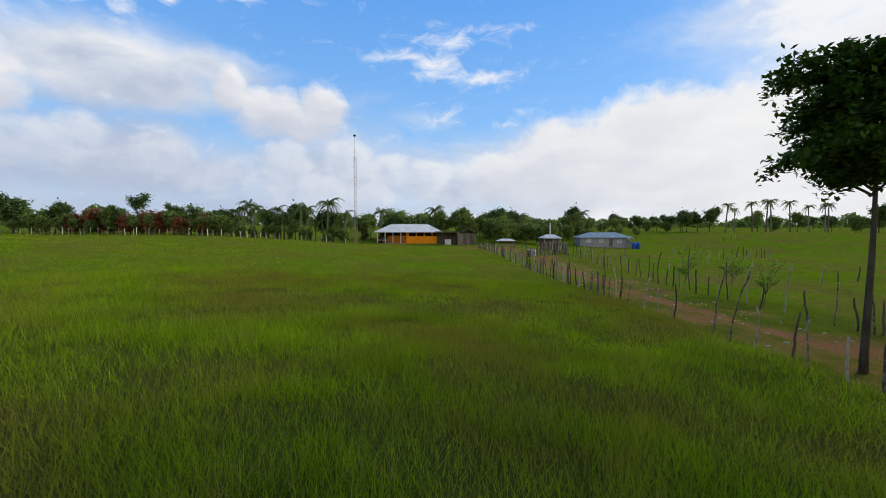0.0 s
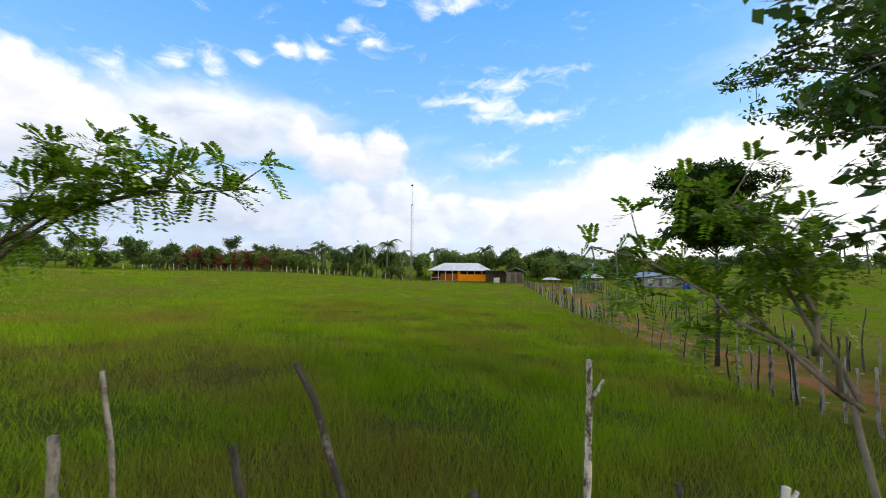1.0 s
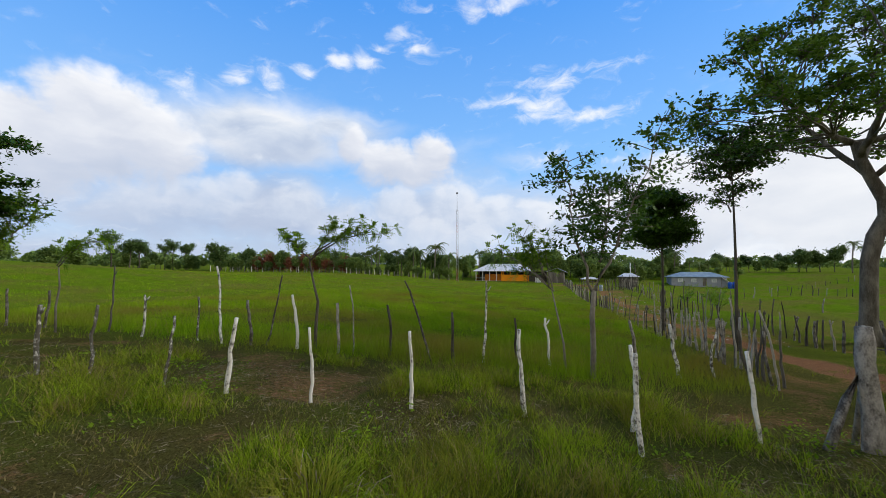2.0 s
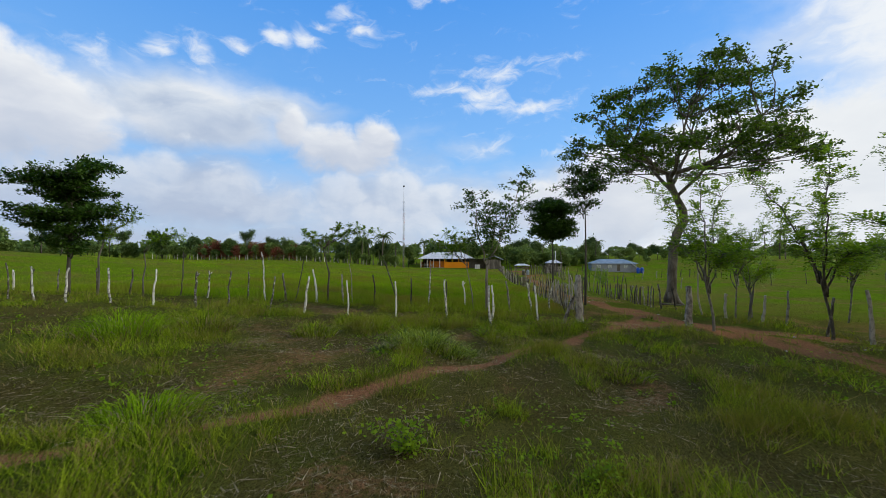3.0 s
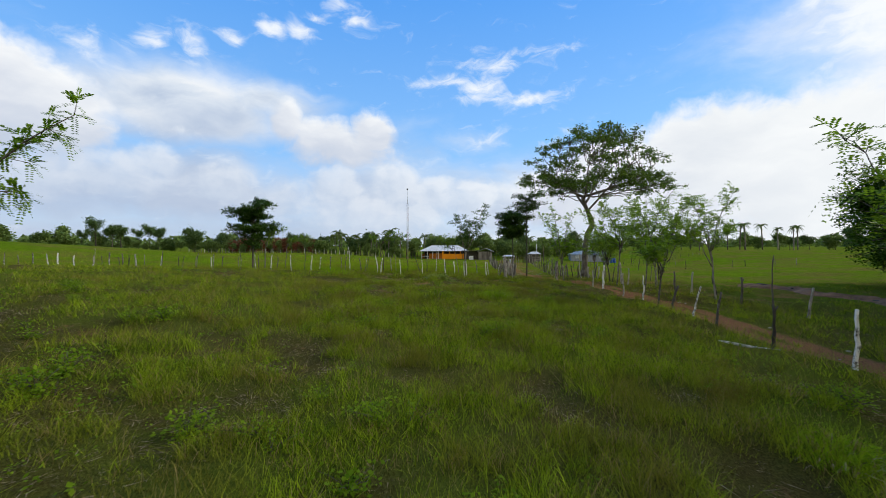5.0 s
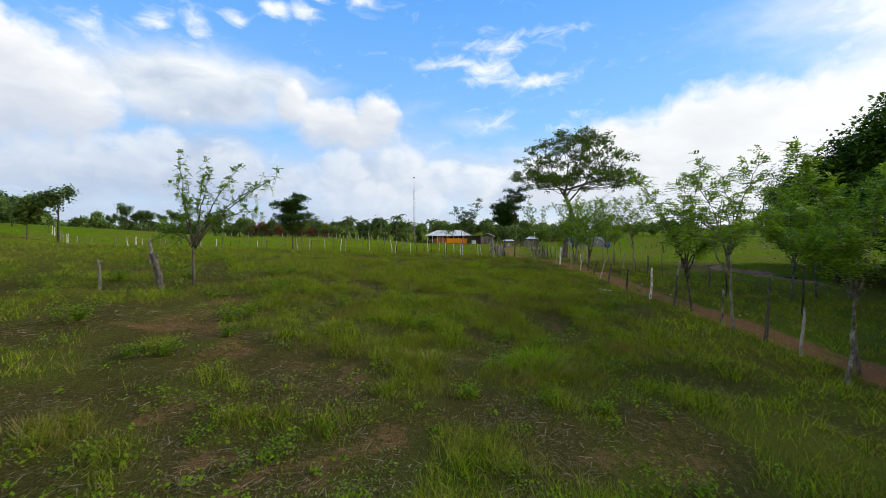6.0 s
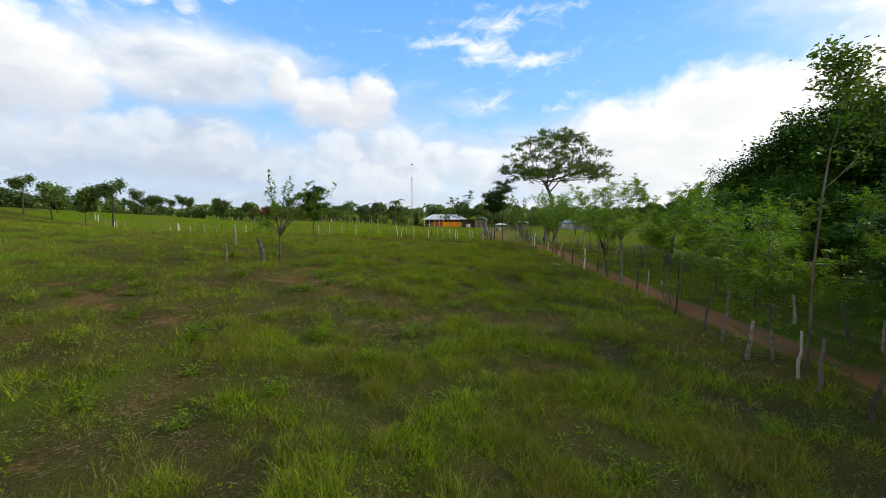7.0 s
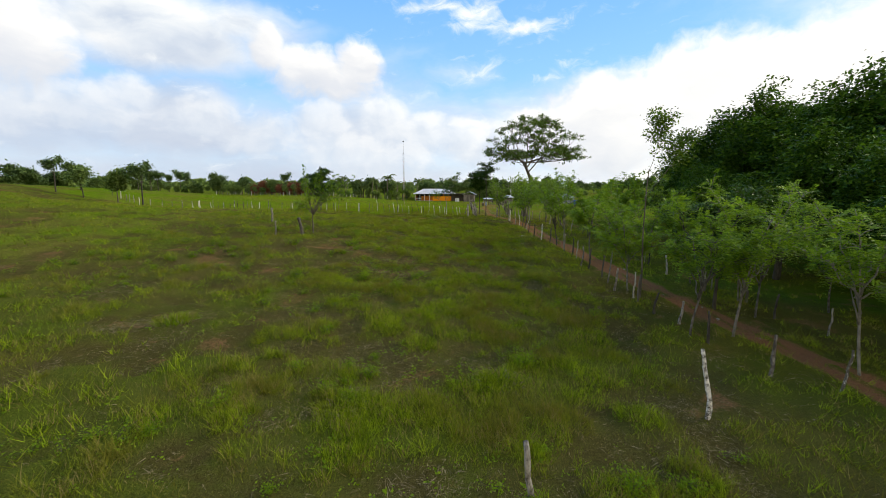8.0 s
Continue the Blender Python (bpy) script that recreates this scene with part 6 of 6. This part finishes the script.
def blue_house():
    h = tagged(new("house"), "long low pale house with a blue-grey hip roof", "house")
    w, d = 13.6, 6.5
    part("roof", hip_roof(w, d, 2.35, 3.75, 0.6, 3.0), BLUE_ZINC, h, "blue-grey sheet roof")
    part("wall", box_bm(-w / 2, w / 2, -d / 2, -d / 2 + 0.15, -0.6, 2.3), PALE_WALL, h)
    part("wall", box_bm(-w / 2, w / 2, d / 2 - 0.15, d / 2, -0.6, 2.3), PALE_WALL, h)
    for sx in (-1, 1):
        part("wall", box_bm(sx * w / 2 - 0.08, sx * w / 2 + 0.08, -d / 2 + 0.1, d / 2 - 0.1, -0.6, 2.3), PALE_WALL, h)
    for x in (-4.6, -1.2, 3.8):
        wd = part("window", box_bm(x - 0.6, x + 0.6, -d / 2 - 0.05, -d / 2 + 0.02, 0.9, 1.9), WHITE_PAINT, h)
        for k in range(5):
            part("louvre", box_bm(x - 0.5, x + 0.5, -d / 2 - 0.08, -d / 2 - 0.055, 0.98 + 0.18 * k, 1.10 + 0.18 * k), BLUE_ZINC, wd)
    dr = part("door", box_bm(1.0, 1.95, -d / 2 - 0.05, -d / 2 + 0.02, -0.1, 2.0), PLANK, h)
    part("handle", box_bm(1.82, 1.88, -d / 2 - 0.09, -d / 2 - 0.05, 0.9, 1.02), STEEL, dr)
    at(h, 45.5, 118.0, -3)
    for k, x in enumerate((52.0, 53.3)):
        b = tagged(new("water_drum"), "blue plastic water drum beside the pale house", "drum", "blue drums")
        line = [(np.array([0, 0, z]), r) for z, r in ((-0.1, 0.50), (0.05, 0.53), (0.5, 0.53), (0.55, 0.56), (0.62, 0.53), (1.1, 0.53), (1.16, 0.56), (1.24, 0.53), (1.6, 0.50), (1.68, 0.42))]
        tube_object("barrel", [line], BLUE_PLASTIC, b, 14, 0.0, k)
        tube_object("lid", [[(np.array([0, 0, 1.69]), 0.40), (np.array([0, 0, 1.76]), 0.38)]], BLUE_PLASTIC, b, 14)
        at(b, x, 112.0 + 0.4 * k)
    lean = tagged(new("lean_to"), "white-edged sloping sheet lean-to beside the pale house", "lean-to")
    bm = box_bm(-1.5, 1.5, -1.2, 1.2, 0, 0.07)
    sheet = part("sheet", bm, WHITE_PAINT, lean)
    sheet.matrix_basis = pose(0, 0, 2.0, 0, 38, 0)
    for y in (-1.1, 1.1):
        part("post", box_bm(-1.1, -1.0, y - 0.05, y + 0.05, -0.2, 2.8), GREY_POST, lean)
        part("post", box_bm(0.95, 1.05, y - 0.05, y + 0.05, -0.2, 1.25), GREY_POST, lean)
    at(lean, 51.6, 114.5)


def low_shed(x, y, w, turn, label):
    s = tagged(new("shed"), label, "shed", "small sheds by the lane")
    part("roof", hip_roof(w, 2.4, 1.7, 2.15, 0.3, 0.8), ZINC, s, "pale sheet roof")
    for px in (-w / 2, w / 2):
        for py in (-1.1, 1.1):
            part("post", box_bm(px - 0.06, px + 0.06, py - 0.06, py + 0.06, -0.2, 1.72), GREY_POST, s)
    part("rail", box_bm(-w / 2, w / 2, -1.18, -1.13, 0.6, 0.75), PLANK, s)
    part("rail", box_bm(-w / 2, w / 2, -1.18, -1.13, 1.05, 1.2), PLANK, s)
    at(s, x, y, turn)


orange_house()
shack()
hut()
blue_house()
low_shed(14.2, 93.0, 3.4, 6, "low open cattle shed with a pale sheet roof")
for k, x in enumerate((12.0, 12.9)):
    b = tagged(new("drum"), "dark blue drum standing in the lane", "drum", "drums in the lane")
    tube_object("barrel", [[(np.array([0, 0, z]), r) for z, r in ((-0.05, 0.29), (0.02, 0.30), (0.3, 0.30), (0.33, 0.32), (0.36, 0.30), (0.6, 0.30), (0.63, 0.32), (0.66, 0.30), (0.9, 0.29))]], BLUE_ZINC if k else DARK_POST, b, 12, 0.0, k)
    tube_object("lid", [[(np.array([0, 0, 0.905]), 0.27), (np.array([0, 0, 0.94]), 0.26)]], STEEL, b, 12)
    at(b, x, 57.5 + k)


def radio_mast():
    m = tagged(new("radio_mast"), "slender red and white lattice radio mast with a thin top pole", "radio mast")
    top, n = 18.0, 24
    legs = [(0.36 * math.cos(a), 0.36 * math.sin(a)) for a in (0.5, 2.6, 4.7)]
    for x, y in legs:
        tube_object("leg", [[(np.array([x, y, -0.3]), 0.035), (np.array([x * 0.9, y * 0.9, top / 2]), 0.033), (np.array([x * 0.8, y * 0.8, top]), 0.03)]], STEEL, m, 6)
    for k in range(n):
        z0, z1 = top * k / n, top * (k + 1) / n
        for i in range(3):
            a, b = legs[i], legs[(i + 1) % 3]
            if k % 2:
                a, b = b, a
            tube_object("brace", [[(np.array([a[0] * 0.95, a[1] * 0.95, z0]), 0.018), (np.array([(a[0] + b[0]) / 2, (a[1] + b[1]) / 2, (z0 + z1) / 2]), 0.018), (np.array([b[0] * 0.9, b[1] * 0.9, z1]), 0.018)]], RED_STEEL if (k // 4) % 2 == 0 else STEEL, m, 4)
    tube_object("top_pole", [[(np.array([0, 0, top - 0.5]), 0.05), (np.array([0, 0, top + 2]), 0.045), (np.array([0, 0, top + 4.1]), 0.035)]], STEEL, m, 6)
    bm = bmesh.new()
    bmesh.ops.create_uvsphere(bm, u_segments=10, v_segments=7, radius=0.28)
    bmesh.ops.scale(bm, vec=(1, 1, 0.8), verts=bm.verts)
    bmesh.ops.translate(bm, vec=(0, 0, top + 4.2), verts=bm.verts)
    part("beacon", bm, DARK_POST, m, "dark round beacon", True)
    at(m, -17.9, 84.5)


radio_mast()


# ---- weeds, tufts and stones ----
def grass_tuft(x, y, radius, height, count, mat, label, seed):
    rs = np.random.RandomState(seed)
    a, r = rs.uniform(0, 2 * np.pi, count), radius * np.sqrt(rs.rand(count))
    px, py = np.cos(a) * r, np.sin(a) * r
    hh = height * (1.1 - 0.55 * r / radius) * (0.7 + 0.6 * lattice(px * 7 + 50 + seed, py * 7 + 50, 1.0, 3)) * rs.uniform(0.6, 1.25, count)
    out = 0.55 + 0.95 * r / radius
    tilt = hh * out * rs.uniform(0.5, 1.1, count)
    foot = np.stack([px, py, np.full(count, -0.04)], -1)
    dx, dy = np.cos(a + rs.normal(0, 0.5, count)) * tilt, np.sin(a + rs.normal(0, 0.5, count)) * tilt
    b = rs.uniform(0, 2 * np.pi, count)
    w = np.stack([np.cos(b), np.sin(b), np.zeros(count)], -1) * (0.009 if mat is PALE_GRASS else 0.006)
    mid = foot + np.stack([dx * 0.35, dy * 0.35, hh * 0.7], -1)
    bow = foot + np.stack([dx * 0.75, dy * 0.75, hh * 0.85], -1)
    tip = foot + np.stack([dx * 1.1, dy * 1.1, hh * 0.62], -1)
    v = np.stack([foot - w, foot + w, mid + w, mid - w, bow + w * 0.7, bow - w * 0.7, tip], 1).reshape(-1, 3)
    k = 7 * np.arange(count)[:, None]
    f = np.concatenate([k + [0, 1, 2], k + [0, 2, 3], k + [3, 2, 4], k + [3, 4, 5], k + [5, 4, 6]], 0)
    ob = tagged(new("grass_tuft"), label, "grass tuft", "grass tufts")
    ob.location = (x, y, land_at(x, y))
    cutoff = 7 * int(count * 0.86)
    live = f[(f < cutoff).all(axis=1)]
    link_mesh("foliage", v[:cutoff], live, mat, ob)
    dead = link_mesh("dry_foliage", v[cutoff:] * [1.15, 1.15, 0.7], f[(f >= cutoff).all(axis=1)] - cutoff, STRAW, ob)
    dead["label"] = "dry straw-coloured blades"
    return ob


for k, (dx, dy, r, h) in enumerate(((0, 0, 0.44, 0.46), (0.55, 0.05, 0.40, 0.36), (-0.45, 0.05, 0.42, 0.42), (0.05, 0.35, 0.40, 0.46), (-0.90, -0.05, 0.30, 0.26), (0.95, 0.25, 0.28, 0.24))):
    grass_tuft(4.1 + dx, -15.3 + dy, r, h, int(1000 * r), PALE_GRASS, "pale tuft of long drooping grass in the pasture", 1 + k)
tuft_spots = [(2.1, -12.6, 0.5, 0.42), (0.7, -13.9, 0.55, 0.5), (-2.2, -14.6, 0.8, 0.55), (-3.4, -15.8, 0.9, 0.6), (5.6, -12.3, 0.5, 0.3), (8.4, -16.0, 0.6, 0.3), (1.2, -20.2, 0.7, 0.36), (6.4, -22.5, 0.8, 0.42), (3.4, -23.6, 0.9, 0.4), (8.0, -24.5, 0.8, 0.4), (5.2, -26.0, 0.9, 0.45), (1.4, -26.6, 0.8, 0.36), (9.8, -21.8, 0.6, 0.4), (7.0, -29.4, 0.8, 0.4), (3.0, -30.5, 0.8, 0.38), (10.2, -44.0, 0.7, 0.4), (7.6, -44.6, 0.6, 0.38), (4.6, -42.5, 0.5, 0.34), (12.5, -38.0, 0.5, 0.32), (9.5, -54.0, 0.6, 0.3), (5.5, -52.0, 0.6, 0.3), (-0.5, -58.0, 0.7, 0.35), (11.5, -61.0, 0.6, 0.3), (7.4, -62.8, 0.6, 0.3)]
for k, (x, y, r, h) in enumerate(tuft_spots):
    grass_tuft(x, y, r, h, int(900 * r), PASTURE_GRASS if k % 3 else FIELD_GRASS, "bright green tuft of long grass in the pasture", 50 + k)


def weed(seed, stems, height, leaves, leaf, label):
    rs = np.random.RandomState(seed)
    w = plant("weed", label, "weed", "broad-leaved weeds")
    paths, tips = [], []
    for _ in range(stems):
        a = rs.uniform(0, 2 * np.pi)
        out = rs.uniform(0.3, 1.3) * height
        h = height * rs.uniform(0.6, 1.1)
        line = [(np.array([math.cos(a) * out * f * f, math.sin(a) * out * f * f, -0.05 + h * f]), 0.006 * (1.3 - f)) for f in np.linspace(0, 1, 5)]
        paths.append(line)
        for p, _ in line[1:]:
            tips.append((p, np.array([0, 0, 1.0])))
    tagged(tube_object("stem", paths, DARK_BARK, w, 3, 0.0, seed), kind="stuff")
    v, f = leaf_cloud(rs, tips, leaves, 0.06 + 0.06 * height, leaf, 0.75, 0.1, 0.6)
    link_mesh("foliage", v, f, WEED_LEAF, w)
    return w


weeds = [weed(201, 9, 0.28, 7, 0.055, "yellow-green broad-leaved weed in the pasture"), weed(202, 14, 0.38, 8, 0.06, "bushy yellow-green weed clump in the pasture"), weed(203, 5, 0.38, 5, 0.055, "thin straggling weed with small pale leaves"), weed(204, 18, 0.62, 10, 0.07, "dense rounded green bush in the pasture")]
placed = set()
wr = random.Random(33)
spots = [(3, -2.4, -43.7, 1.0), (1, 1.2, -42.3, 1.2), (1, 10.5, -42.4, 1.1), (1, 2.1, -43.7, 1.0), (1, -1.1, -34.1, 1.2), (1, 3.6, -39.2, 1.0), (0, 5.4, -12.6, 1.2), (0, 12.9, -38.1, 1.1), (3, -6.2, -38.6, 0.8), (1, 1.4, -41.6, 1.0), (1, 7.3, -41.6, 1.2), (0, 9.6, -41.0, 1.2)]
while len(spots) < 280:
    y = wr.uniform(-66, -19)
    x = wr.uniform(-14, 15.5) + (abs(y) - 40) * 0.05
    if float(lattice(x, y, 3.0, 61)) < 0.5 or float(bareness(x, y)) > 0.5 or (y > -30 and wr.random() < 0.6):
        continue
    spots.append((wr.choice((0, 0, 1, 1, 2, 2, 2)), x, y, wr.uniform(0.55, 1.15)))
for kind, x, y, s in spots:
    if kind in placed:
        repeat(weeds[kind], x, y, wr.uniform(0, 360), s)
    else:
        placed.add(kind)
        set_down(weeds[kind], x, y, 0, s)


def low_herbs():
    """Small broad-leaved herbs and dead stalks among the grass, too many to count."""
    rs = np.random.RandomState(71)
    V = []
    for x0, x1, y0, y1, n, size in ((-12, 18, -68, -6, 11000, 0.045), (-26, 14, -66, -8, 7000, 0.075)):
        x, y = scatter(rs, n, x0, x1, y0, y1)
        patch = lattice(x, y, 2.1, 72) * 0.6 + lattice(x, y, 0.8, 73) * 0.4
        ok = (rs.rand(n) < ease(0.40, 0.75, patch)) & (bareness(x, y) < 0.5)
        x, y, patch = x[ok], y[ok], patch[ok]
        z, m = turf(x, y), 9
        h = 0.10 + 0.22 * ease(0.5, 0.9, patch) * rs.rand(len(x))
        tips = np.stack([np.repeat(x, m), np.repeat(y, m), np.repeat(z, m) + np.repeat(h, m) * rs.rand(len(x) * m) ** 0.6], -1)
        tips[:, :2] += rs.normal(0, 0.06, (len(tips), 2))
        v, _ = leaf_cloud(rs, [(p, None) for p in tips], 1, 0.02, size, 0.7, 0.1, 0.7)
        V.append(v)
    V = np.concatenate(V)
    k = 4 * np.arange(len(V) // 4)[:, None]
    ob = link_mesh("low_herbs", V, np.concatenate([k + [0, 1, 2], k + [0, 2, 3]], 0), WEED_LEAF)
    tagged(ob, "small yellow-green broad-leaved herbs scattered in the pasture", "herbs", kind="stuff")


low_herbs()


def lane_stones():
    rs = np.random.RandomState(9)
    bm = bmesh.new()
    for _ in range(240):
        x, y = rs.uniform(9.9, 16.6), rs.uniform(5, 48)
        if rs.rand() < 0.35:
            x, y = rs.uniform(14, 23), rs.uniform(-58, 0)
            if float(off_line(x, y, TRACK)) > 1.6:
                continue
        s = rs.uniform(0.02, 0.075)
        got = bmesh.ops.create_icosphere(bm, subdivisions=1, radius=s)["verts"]
        for v in got:
            v.co = Vector((v.co.x * 1.3, v.co.y, v.co.z * 0.7)) * float(rs.uniform(0.8, 1.15)) + Vector((x, y, land_at(x, y) + s * 0.1))
    ob = bm_object("stones", bm, STONE)
    tagged(ob, "scattered pale stones in the worn lane", "stones", kind="stuff")


lane_stones()
